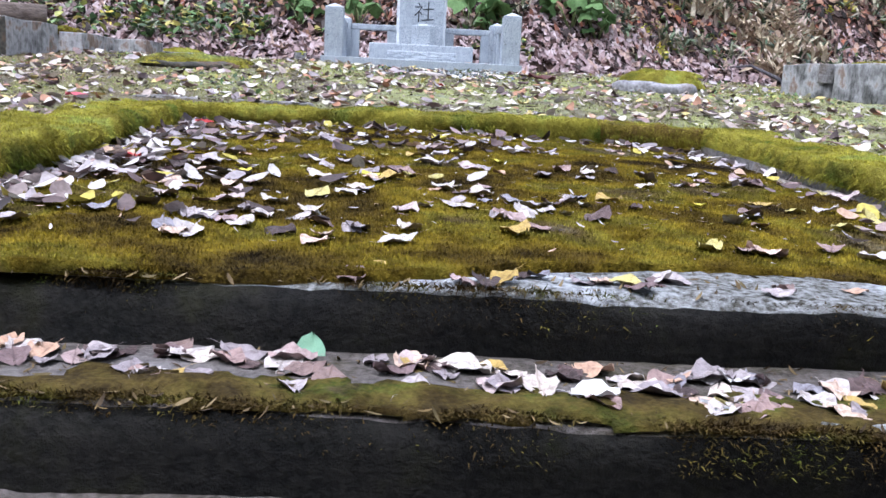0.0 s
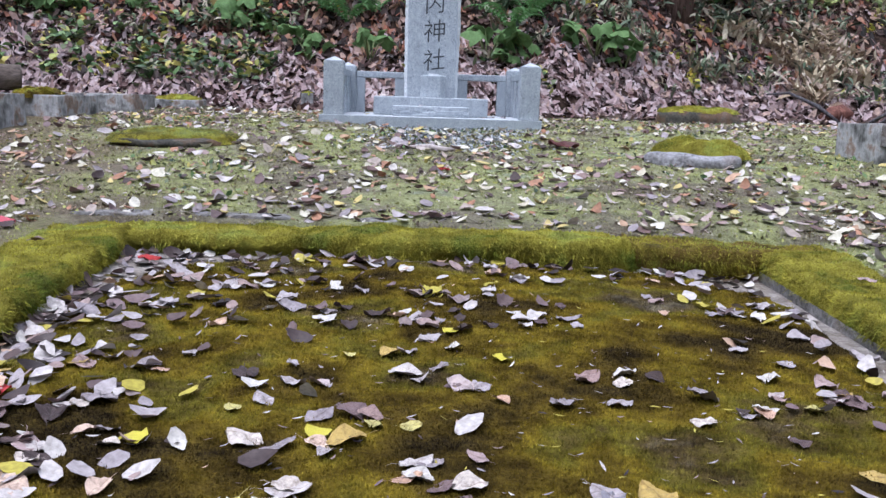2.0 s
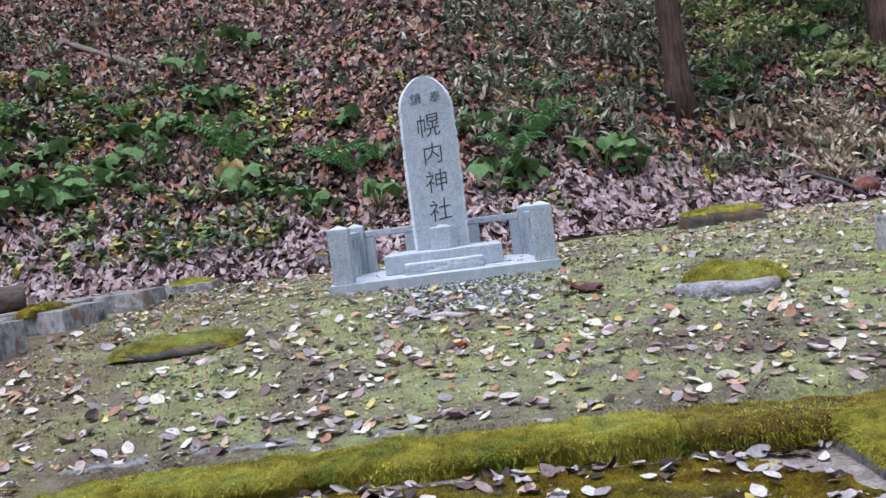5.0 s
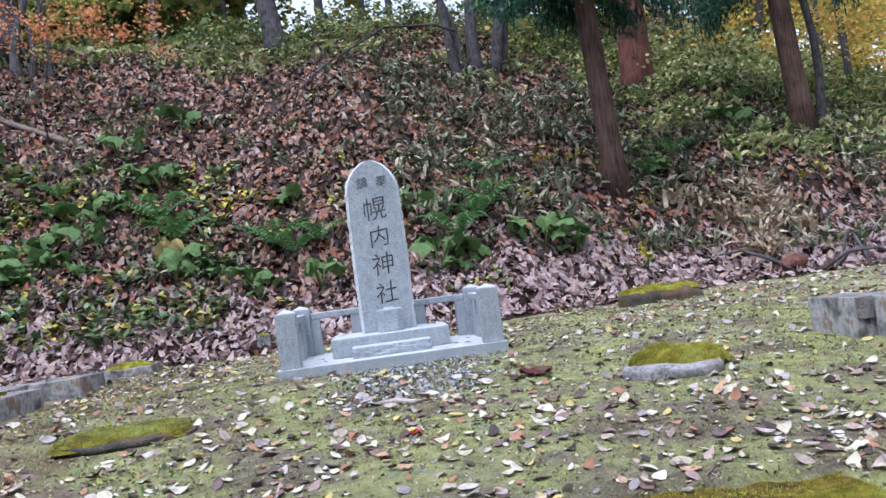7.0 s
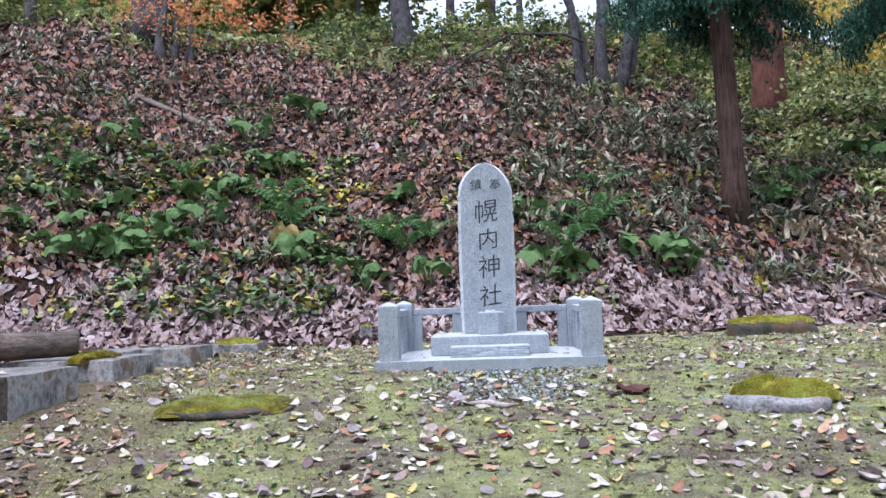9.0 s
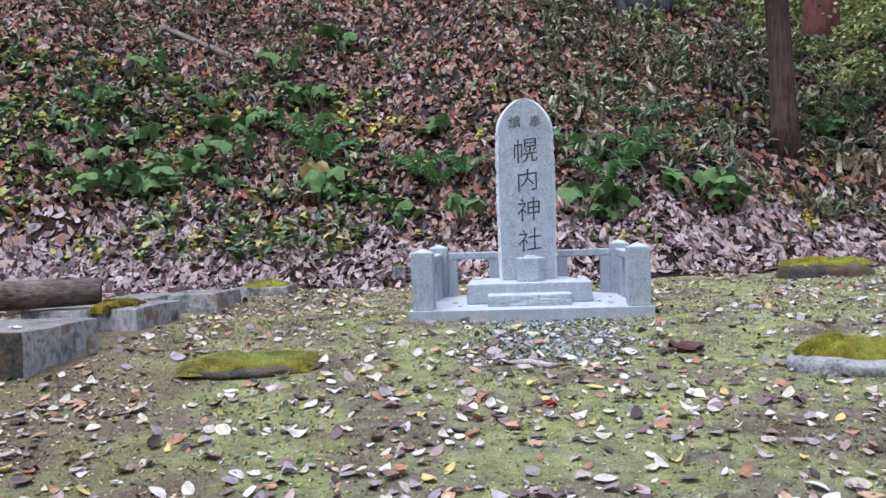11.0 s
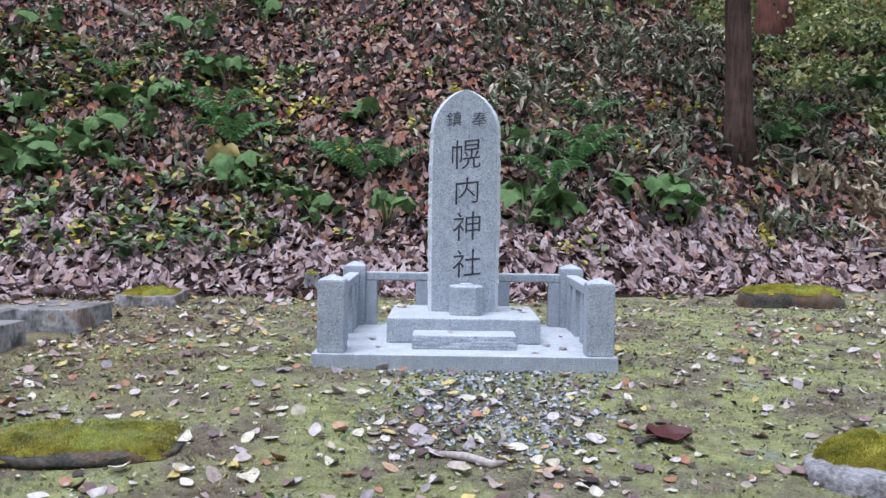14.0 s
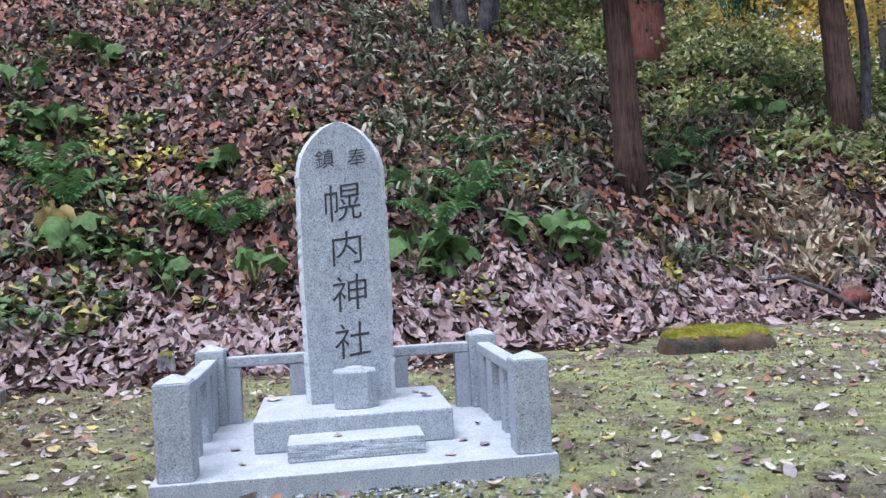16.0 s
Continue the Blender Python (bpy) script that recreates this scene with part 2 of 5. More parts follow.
GREY_BARK = surface("grey_bark", ((0.02, 0.018, 0.02), (0.16, 0.145, 0.155)), [(0.35, (0.035, 0.032, 0.035)), (0.6, (0.12, 0.11, 0.12)), (0.75, (0.07, 0.075, 0.05))], 22, 3, 0.95, 1.0, 0.04, 0.1, 0.5, (1, 1, 0.25))
LOG_WOOD = surface("weathered_log", ((0.03, 0.02, 0.016), (0.26, 0.205, 0.18)), [(0.35, (0.05, 0.035, 0.028)), (0.6, (0.20, 0.16, 0.14)), (0.75, (0.06, 0.06, 0.02))], 35, 3, 0.9, 1.0, 0.02, 0.15, 0.5, (0.12, 1, 1))
STONE = surface("field_stone", ((0.08, 0.075, 0.08), (0.34, 0.335, 0.35)), [(0.35, (0.10, 0.09, 0.09)), (0.55, (0.32, 0.31, 0.33)), (0.7, (0.20, 0.14, 0.12))], 40, 5, 0.85, 0.9, 0.015)
PEBBLE = leafy("pebbles", spread([(0.24, 0.275, 0.305), (0.32, 0.35, 0.385), (0.13, 0.15, 0.17), (0.42, 0.44, 0.47), (0.24, 0.245, 0.25)]), 0.8, 0.3)
LEAF_PALE = [(0.38, 0.34, 0.355), (0.49, 0.45, 0.445), (0.28, 0.245, 0.265), (0.55, 0.52, 0.495)]
LEAF_DARK = [(0.055, 0.036, 0.036), (0.10, 0.066, 0.066), (0.16, 0.11, 0.115), (0.03, 0.02, 0.02)]
LEAF_WARM = [(0.46, 0.30, 0.20), (0.50, 0.41, 0.16), (0.36, 0.19, 0.12)]
TERRACE_LEAVES = leafy("terrace_leaves", spread(LEAF_PALE + [(0.56, 0.53, 0.43), (0.46, 0.42, 0.33), (0.56, 0.53, 0.43)] + LEAF_DARK[:3] + LEAF_WARM + [(0.58, 0.55, 0.48), (0.30, 0.22, 0.21), (0.40, 0.32, 0.29), (0.22, 0.15, 0.14), (0.14, 0.09, 0.085), (0.30, 0.15, 0.09), (0.36, 0.30, 0.27), (0.44, 0.38, 0.36)]), 0.6, 0.3, 0.1, 35)
GROUND_BITS = leafy("ground_scraps", spread([(0.26, 0.27, 0.08), (0.16, 0.13, 0.08), (0.36, 0.37, 0.13), (0.42, 0.39, 0.30), (0.09, 0.07, 0.05), (0.30, 0.26, 0.15), (0.20, 0.22, 0.10)]), 0.8, 0.15)
BASIN_LEAVES = leafy("basin_leaves", spread(LEAF_PALE + LEAF_PALE[:3] + LEAF_DARK + [(0.42, 0.36, 0.06), (0.30, 0.22, 0.21), (0.22, 0.17, 0.165), (0.48, 0.33, 0.24)]), 0.55, 0.35, 0.1)
BANK_LEAVES = leafy("bank_leaves", spread([(0.372, 0.285, 0.297), (0.404, 0.322, 0.334), (0.295, 0.215, 0.222), (0.423, 0.35, 0.358), (0.231, 0.161, 0.161), (0.372, 0.261, 0.219), (0.153, 0.088, 0.085), (0.333, 0.246, 0.249), (0.256, 0.179, 0.185), (0.089, 0.049, 0.044), (0.03, 0.018, 0.016)]), 0.6, 0.3, 0.1, 22)
# The near-black entries paint shadowed gaps into the litter.
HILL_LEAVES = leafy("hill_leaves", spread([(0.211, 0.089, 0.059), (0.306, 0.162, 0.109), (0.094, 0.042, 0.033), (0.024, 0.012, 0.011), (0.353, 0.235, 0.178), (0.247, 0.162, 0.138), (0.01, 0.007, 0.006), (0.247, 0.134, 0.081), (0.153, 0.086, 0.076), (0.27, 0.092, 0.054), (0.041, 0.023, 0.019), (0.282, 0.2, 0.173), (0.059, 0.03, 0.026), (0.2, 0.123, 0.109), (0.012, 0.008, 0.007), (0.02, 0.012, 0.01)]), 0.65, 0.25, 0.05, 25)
GREEN_LEAVES = leafy("undergrowth_green", spread([(0.05, 0.095, 0.035), (0.11, 0.19, 0.07), (0.19, 0.28, 0.12), (0.025, 0.045, 0.022), (0.34, 0.36, 0.10), (0.14, 0.165, 0.09), (0.45, 0.40, 0.12)]), 0.55, 0.3, 0.2, 30)
DRY_SASA = leafy("sasa_leaves", spread([(0.07, 0.11, 0.06), (0.13, 0.175, 0.10), (0.30, 0.265, 0.19), (0.44, 0.395, 0.315), (0.03, 0.045, 0.028), (0.22, 0.175, 0.125), (0.29, 0.32, 0.22), (0.10, 0.13, 0.085)]), 0.6, 0.3, 0.15, 30)
BUTTERBUR = leafy("butterbur_green", spread([(0.065, 0.14, 0.06), (0.04, 0.09, 0.045), (0.11, 0.19, 0.07), (0.21, 0.25, 0.065), (0.05, 0.12, 0.06)]), 0.7, 0.15, 0.2, 18)
FERN = leafy("fern_green", spread([(0.06, 0.15, 0.055), (0.09, 0.19, 0.065), (0.05, 0.11, 0.045)]), 0.6, 0.25, 0.3, 20)
CEDAR_LEAF = leafy("cedar_foliage", spread([(0.04, 0.12, 0.085), (0.06, 0.155, 0.11), (0.085, 0.19, 0.135), (0.015, 0.04, 0.03)]), 0.7, 0.2, 0.2)
ORANGE_LEAF = leafy("orange_maple_foliage", spread([(0.68, 0.27, 0.12), (0.74, 0.35, 0.17), (0.56, 0.19, 0.09), (0.70, 0.42, 0.20)]), 0.6, 0.2, 0.45)
YELLOW_LEAF = leafy("yellow_foliage", spread([(0.75, 0.55, 0.12), (0.68, 0.50, 0.14), (0.76, 0.44, 0.14), (0.55, 0.48, 0.12), (0.42, 0.44, 0.12)]), 0.6, 0.2, 0.45)
FAR_LEAF = leafy("far_foliage", spread([(0.26, 0.36, 0.10), (0.38, 0.46, 0.13), (0.50, 0.50, 0.16), (0.18, 0.25, 0.09), (0.60, 0.46, 0.18), (0.44, 0.48, 0.22)]), 0.65, 0.2, 0.45)
BRIGHT_SASA = leafy("bright_sasa", spread([(0.27, 0.34, 0.12), (0.40, 0.46, 0.17), (0.19, 0.25, 0.10), (0.52, 0.49, 0.22), (0.34, 0.41, 0.19), (0.12, 0.16, 0.07), (0.58, 0.57, 0.36)]), 0.6, 0.3, 0.3, 30)
STRAW = leafy("dry_straw", spread([(0.50, 0.42, 0.30), (0.36, 0.28, 0.20), (0.62, 0.55, 0.42), (0.24, 0.17, 0.12), (0.44, 0.35, 0.30)]), 0.7, 0.2, 0.15, 30)
SHRUB_LEAF = leafy("shrub_foliage", spread([(0.08, 0.14, 0.05), (0.14, 0.21, 0.07), (0.24, 0.27, 0.09), (0.05, 0.085, 0.035), (0.34, 0.30, 0.10), (0.19, 0.22, 0.11)]), 0.65, 0.2, 0.25)
STEM = surface("green_stalk", ((0.10, 0.13, 0.05), (0.20, 0.24, 0.10)), [(0.4, (0.12, 0.16, 0.06)), (0.7, (0.20, 0.18, 0.09))], 40, 6)

DEBRIS = leafy("dry_scraps", spread([(0.10, 0.07, 0.035), (0.15, 0.105, 0.045), (0.06, 0.042, 0.025), (0.20, 0.15, 0.08), (0.11, 0.085, 0.04)]), 0.8, 0.15)


def plain_leaf(name, colour):
    return leafy(name, spread([colour, tuple(0.85 * v for v in colour), tuple(min(0.9, 1.12 * v) for v in colour)]), 0.55, 0.35, 0.1)


RED_LEAF, PINK_LEAF = plain_leaf("red_leaf", (0.42, 0.03, 0.03)), plain_leaf("pink_leaf", (0.55, 0.10, 0.14))
MAROON_LEAF, TAN_LEAF = plain_leaf("maroon_leaf", (0.09, 0.022, 0.02)), plain_leaf("tan_leaf", (0.62, 0.48, 0.20))
JADE_LEAF, WHITE_LEAF = plain_leaf("jade_leaf", (0.22, 0.42, 0.28)), plain_leaf("white_leaf", (0.68, 0.66, 0.66))
GINKGO = plain_leaf("ginkgo_leaf", (0.62, 0.55, 0.06))


# ---- mesh helpers ----
def mesh_object(name, verts, faces, material, parent=None, smooth=False):
    me = bpy.data.meshes.new(name)
    me.from_pydata([tuple(v) for v in verts], [], [tuple(f) for f in faces])
    for mt in material if isinstance(material, (list, tuple)) else (material,):
        me.materials.append(mt)
    if smooth:
        me.polygons.foreach_set("use_smooth", [True] * len(me.polygons))
    me.update()
    ob = new(name, me)
    if parent:
        ob.parent = parent
    return ob


def part(name, bm, material, parent=None, label="", smooth=False):
    me = bpy.data.meshes.new(name)
    bm.to_mesh(me)
    bm.free()
    for mt in material if isinstance(material, (list, tuple)) else (material,):
        me.materials.append(mt)
    if smooth:
        me.polygons.foreach_set("use_smooth", [True] * len(me.polygons))
    ob = new(name, me)
    if parent:
        ob.parent = parent
    return tagged(ob, label)


def thing(name, label, category, at=None, group="", kind=""):
    ob = new(name)
    ob.empty_display_size = 0.1
    if at:
        ob.matrix_world = at
    return tagged(ob, label, category, group, kind)


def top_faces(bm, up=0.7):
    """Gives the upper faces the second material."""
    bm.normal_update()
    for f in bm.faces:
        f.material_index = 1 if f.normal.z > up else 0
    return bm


def block(x0, x1, y0, y1, z0, z1, bevel=0.01, cuts=0, rough=0.0, seed=0):
    """A stone block with softened edges, and a little unevenness."""
    bm = bmesh.new()
    bmesh.ops.create_cube(bm, size=1, matrix=Matrix.LocRotScale(((x0 + x1) / 2, (y0 + y1) / 2, (z0 + z1) / 2), None, (x1 - x0, y1 - y0, z1 - z0)))
    if bevel:
        bmesh.ops.bevel(bm, geom=bm.edges[:], offset=bevel, segments=2, affect="EDGES", profile=0.6)
    if cuts:
        bmesh.ops.subdivide_edges(bm, edges=[e for e in bm.edges if e.calc_length() > 0.04], cuts=cuts, use_grid_fill=True)
    if rough:
        for v in bm.verts:
            v.co += rough * noise.noise_vector(v.co * 14 + Vector((seed, 0, 0))) + rough * noise.noise_vector(v.co * 4 + Vector((0, seed, 3)))
    return bm


def tube(points, radii, seg=10, wobble=0.0, seed=0):
    """Vertices and faces of a round limb along points."""
    pts, verts, faces = [Vector(p) for p in points], [], []
    for k, p in enumerate(pts):
        d = (pts[min(k + 1, len(pts) - 1)] - pts[max(k - 1, 0)]).normalized()
        side = d.orthogonal().normalized() if abs(d.z) < 0.9 else Vector((1, 0, 0))
        side = (side - d * side.dot(d)).normalized()
        up = d.cross(side)
        for s in range(seg):
            a = 2 * math.pi * s / seg
            r = radii[k] * (1 + wobble * noise.noise(Vector((math.cos(a) * 1.5, math.sin(a) * 1.5, k * 0.35 + seed))))
            verts.append(p + r * (math.cos(a) * side + math.sin(a) * up))
    for k in range(len(pts) - 1):
        for s in range(seg):
            a, b = k * seg + s, k * seg + (s + 1) % seg
            faces.append((a, b, b + seg, a + seg))
    faces.append(tuple(range(seg))[::-1])
    faces.append(tuple(range((len(pts) - 1) * seg, len(pts) * seg)))
    return verts, faces


def leaf_template(kind, n=5):
    """One leaf of length 1 along x, lying flat: vertices and quads. kind gives the outline."""
    widths = {"oval": [0.07, 0.27, 0.34, 0.26, 0.05], "narrow": [0.015, 0.10, 0.12, 0.085, 0.01], "broad": [0.10, 0.46, 0.52, 0.36, 0.03], "long": [0.03, 0.20, 0.18, 0.02], "coarse": [0.10, 0.33, 0.07], "mid": [0.09, 0.33, 0.29, 0.05]}[kind]
    n = len(widths)
    v = [(k / (n - 1) - 0.5, s * w, 0.0) for k, w in enumerate(widths) for s in (-1, 0, 1)]
    f = [(3 * k + j, 3 * k + 3 + j, 3 * k + 4 + j, 3 * k + 1 + j) for k in range(n - 1) for j in (0, 1)]
    return np.array(v), np.array(f)


def scattered(name, template, places, sizes, yaw, tilt, lean, curl, material, label, category, rng, slope=None):
    """One mesh of many leaves. curl bends each leaf along its length and folds it at the rib; slope lays it along rising ground."""
    tv, tf = template
    n = len(places)
    v = np.repeat(tv[None], n, 0)
    c, fold, twist = curl[:, None], (rng.random(n) * 1.4 - 0.35)[:, None] * np.abs(curl)[:, None], (rng.random(n) - 0.5)[:, None]
    v[:, :, 2] = c * (v[:, :, 0] ** 2 * 1.6 - 0.15) + fold * np.abs(v[:, :, 1]) * 1.2 + 0.6 * c * twist * v[:, :, 0] * v[:, :, 1] * 4
    v[:, :, 1] += 0.25 * twist * (v[:, :, 0] ** 2)
    v *= sizes[:, None, None]
    cy, sy, ct, st, cl, sl = np.cos(yaw), np.sin(yaw), np.cos(tilt), np.sin(tilt), np.cos(lean), np.sin(lean)
    rx = np.zeros((n, 3, 3)); rx[:, 0, 0] = 1; rx[:, 1, 1] = cl; rx[:, 1, 2] = -sl; rx[:, 2, 1] = sl; rx[:, 2, 2] = cl
    ry = np.zeros((n, 3, 3)); ry[:, 1, 1] = 1; ry[:, 0, 0] = ct; ry[:, 0, 2] = st; ry[:, 2, 0] = -st; ry[:, 2, 2] = ct
    rz = np.zeros((n, 3, 3)); rz[:, 2, 2] = 1; rz[:, 0, 0] = cy; rz[:, 0, 1] = -sy; rz[:, 1, 0] = sy; rz[:, 1, 1] = cy
    v = np.einsum("nij,nkj->nki", rz @ ry @ rx, v)
    if slope is not None:
        v[:, :, 2] += slope[0][:, None] * v[:, :, 0] + slope[1][:, None] * v[:, :, 1]
    v += np.asarray(places)[:, None, :]
    f = tf[None] + (np.arange(n) * len(tv))[:, None, None]
    me = bpy.data.meshes.new(name)
    me.vertices.add(n * len(tv))
    me.vertices.foreach_set("co", v.ravel())
    f = f.reshape(-1, tf.shape[1])
    me.loops.add(f.size)
    me.loops.foreach_set("vertex_index", f.ravel().astype(np.int32))
    me.polygons.add(len(f))
    me.polygons.foreach_set("loop_start", np.arange(0, f.size, f.shape[1], dtype=np.int32))
    me.polygons.foreach_set("use_smooth", np.ones(len(f), dtype=bool))
    me.update(calc_edges=True)
    me.materials.append(material)
    return tagged(new(name, me), label, category, kind="stuff")




# ---- the lie of the land ----
def lattice(ix, iy, seed):
    h = (ix * 374761393 + iy * 668265263 + seed * 974634777) & 0x7FFFFFFF
    h = ((h ^ (h >> 13)) * 1274126177) & 0x7FFFFFFF
    return ((h ^ (h >> 16)) & 0xFFFF) / 65535.0


def value_noise(x, y, seed=0):
    """Smooth noise from 0 to 1 over the plan, one cell a unit."""
    x, y = np.asarray(x, float), np.asarray(y, float)
    ix, iy = np.floor(x).astype(np.int64), np.floor(y).astype(np.int64)
    fx, fy = x - ix, y - iy
    fx, fy = fx * fx * (3 - 2 * fx), fy * fy * (3 - 2 * fy)
    a, b = lattice(ix, iy, seed), lattice(ix + 1, iy, seed)
    c, d = lattice(ix, iy + 1, seed), lattice(ix + 1, iy + 1, seed)
    return (a * (1 - fx) + b * fx) * (1 - fy) + (c * (1 - fx) + d * fx) * fy


def hill_foot(x):
    """How far back the hillside begins."""
    return 5.0 + 0.35 * np.clip(x - 0.5, 0, 5.5) - 0.10 * np.clip(-x - 2, 0, 5) - 0.5 * np.clip(-x - 7, 0, 4)


def height(x, y):
    """The height of the bare ground."""
    x, y = np.asarray(x, float), np.asarray(y, float)
    z = np.interp(y, [-40, -12, -9.6, -7.8, -4.3, -2.76, -1.5, 0, 6, 60], [-3.0, -2.3, -1.40, -0.66, -0.40, -0.25, -0.125, -0.03, 0.0, 0.5])
    up = y - hill_foot(x)
    rise = 0.6 * np.clip(up, 0, 14.5) + 0.12 * np.clip(up - 14.5, 0, 30)
    rise *= 1 - 0.75 * np.clip((x - 10) / 14, 0, 1)
    z = z + rise
    z = z + 0.05 * (value_noise(x * 0.9, y * 0.9, 1) - 0.5) + 0.02 * (value_noise(x * 4, y * 4, 2) - 0.5)
    z = z + np.clip(up, 0, 1.5) / 1.5 * (0.5 * (value_noise(x * 0.35, y * 0.35, 3) - 0.5) + 0.22 * (value_noise(x * 1.3, y * 1.3, 4) - 0.5))
    pad = np.clip((1.25 - np.abs(x)) / 0.15, 0, 1) * np.clip((y + 0.12) / 0.1, 0, 1) * np.clip((1.95 - y) / 0.15, 0, 1)
    return z * (1 - pad) - 0.06 * pad

# ---- the ground ----
BASIN = (-1.40, 1.52, -7.62, -4.58)  # inside of the kerbs


def basin_floor(x, y):
    x, y = np.asarray(x, float), np.asarray(y, float)
    z = np.interp(y, [-8, -7.63, -7.1, -6.5, -5.66, -4.4], [-0.675, -0.66, -0.62, -0.59, -0.548, -0.50]) - 0.018 * np.clip(x, 0, 2)
    return z + 0.018 * (value_noise(x * 1.7, y * 1.7, 11) - 0.5) + 0.008 * (value_noise(x * 7, y * 7, 12) - 0.5)


def grid_axis(lo, hi, step, far):
    mid = list(np.arange(lo, hi + step / 2, step))
    grow = [step * 1.6 ** k for k in range(1, 30)]
    out, a, b = mid[:], mid[0], mid[-1]
    for g in grow:
        if a > -far:
            a -= g
            out.insert(0, a)
        if b < far:
            b += g
            out.append(b)
    return np.array(out)


gx, gy = grid_axis(-12, 12, 0.13, 500), grid_axis(-9.5, 22, 0.13, 500)
XX, YY = np.meshgrid(gx, gy)
ZZ = height(XX, YY)
hollow = (XX > -1.66) & (XX < 1.86) & (YY > -12.0) & (YY < -4.25)
ZZ = np.where(hollow, np.minimum(ZZ, np.where(YY > -7.7, -0.85, -1.9)), ZZ)
nx, ny = len(gx), len(gy)
cells = [(j * nx + i, j * nx + i + 1, (j + 1) * nx + i + 1, (j + 1) * nx + i) for j in range(ny - 1) for i in range(nx - 1)]
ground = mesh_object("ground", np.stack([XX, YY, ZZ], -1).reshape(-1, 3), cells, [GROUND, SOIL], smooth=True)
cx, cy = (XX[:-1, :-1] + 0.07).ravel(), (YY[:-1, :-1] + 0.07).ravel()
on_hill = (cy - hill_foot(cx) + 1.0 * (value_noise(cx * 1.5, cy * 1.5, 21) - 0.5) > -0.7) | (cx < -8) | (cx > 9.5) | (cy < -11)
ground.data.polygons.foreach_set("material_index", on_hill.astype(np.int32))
tagged(ground, "mossy shrine terrace rising into a leaf-covered hillside", "ground", kind="structure")


# ---- sunken forecourt: floor, moss mat, kerbs, steps ----
def sheet(name, xs, ys, zfun, material, keep=None, thick=0.0, line=None):
    """A draped sheet; keep(x, y) picks its cells; thick hangs a rim at its open edges."""
    X, Y = np.meshgrid(xs, ys)
    Z = zfun(X, Y)
    n = len(xs)
    verts = np.stack([X, Y, Z], -1).reshape(-1, 3)
    faces = [(j * n + i, j * n + i + 1, (j + 1) * n + i + 1, (j + 1) * n + i) for j in range(len(ys) - 1) for i in range(n - 1)]
    if keep is not None:
        mx, my = (X[:-1, :-1] + X[1:, 1:]).ravel() / 2, (Y[:-1, :-1] + Y[1:, 1:]).ravel() / 2
        faces = [f for f, k in zip(faces, keep(mx, my)) if k]
    bm = bmesh.new()
    bv = [bm.verts.new(v) for v in verts]
    for f in faces:
        bm.faces.new([bv[k] for k in f])
    bmesh.ops.delete(bm, geom=[v for v in bm.verts if not v.link_faces], context="VERTS")
    if thick:
        for v in bm.verts:
            if any(len(e.link_faces) == 1 for e in v.link_edges):
                v.co += Vector((0.5 - float(value_noise(v.co.x * 60, v.co.y * 60, 36)), 0.5 - float(value_noise(v.co.x * 60, v.co.y * 60, 37)), 0)) * 0.03
                if line is not None and abs(v.co.y - float(line(v.co.x))) < 0.05:
                    v.co.y = float(line(v.co.x))
        rim = [e for e in bm.edges if len(e.link_faces) == 1]
        made = bmesh.ops.extrude_edge_only(bm, edges=rim)["geom"]
        for v in made:
            if isinstance(v, bmesh.types.BMVert):
                v.co.z -= thick
    return part(name, bm, material, smooth=True)


tagged(sheet("forecourt_floor", np.arange(-1.75, 1.86, 0.08), np.arange(-7.60, -4.3, 0.08), basin_floor, COURT_FLOOR),
       "worn grey concrete floor of the sunken forecourt", "floor", kind="structure")


def mat_front(x):
    """Where the moss mat ends above the first step."""
    return np.interp(x, [-1.4, -0.5, -0.2, 0.1, 0.6, 1.0, 1.5], [-7.87, -7.87, -7.84, -7.72, -7.61, -7.69, -7.72]) + 0.04 * (value_noise(np.asarray(x) * 3, 3, 33) - 0.5) + 0.025 * (value_noise(np.asarray(x) * 11, 5, 34) - 0.5)


def bare(x, y):
    """Where the forecourt floor has lost its moss."""
    n = value_noise(x * 2.3, y * 2.3, 31) + 0.5 * value_noise(x * 6, y * 6, 32)
    edge = np.minimum(np.minimum(x - BASIN[0], BASIN[1] - x), BASIN[3] - y)
    front = y - mat_front(x)
    right = np.clip((x - 0.5) / 1.2, 0, 1)
    return (edge < 0.02 + 0.14 * n * (0.5 + 1.2 * np.clip(-x - 0.4, 0, 1) + np.clip(x - 0.8, 0, 1))) | (front < 0) | (n + 0.38 * right > 1.25)


tagged(sheet("moss_mat", np.arange(-1.6, 1.7, 0.035), np.arange(-7.87, -4.4, 0.035), lambda x, y: basin_floor(x, y) + 0.016 + 0.010 * value_noise(x * 14, y * 14, 35), MOSS_BASIN,
             lambda x, y: ~bare(x, y), 0.03, mat_front), "olive-brown moss mat with torn edges on the forecourt floor", "moss", kind="structure")


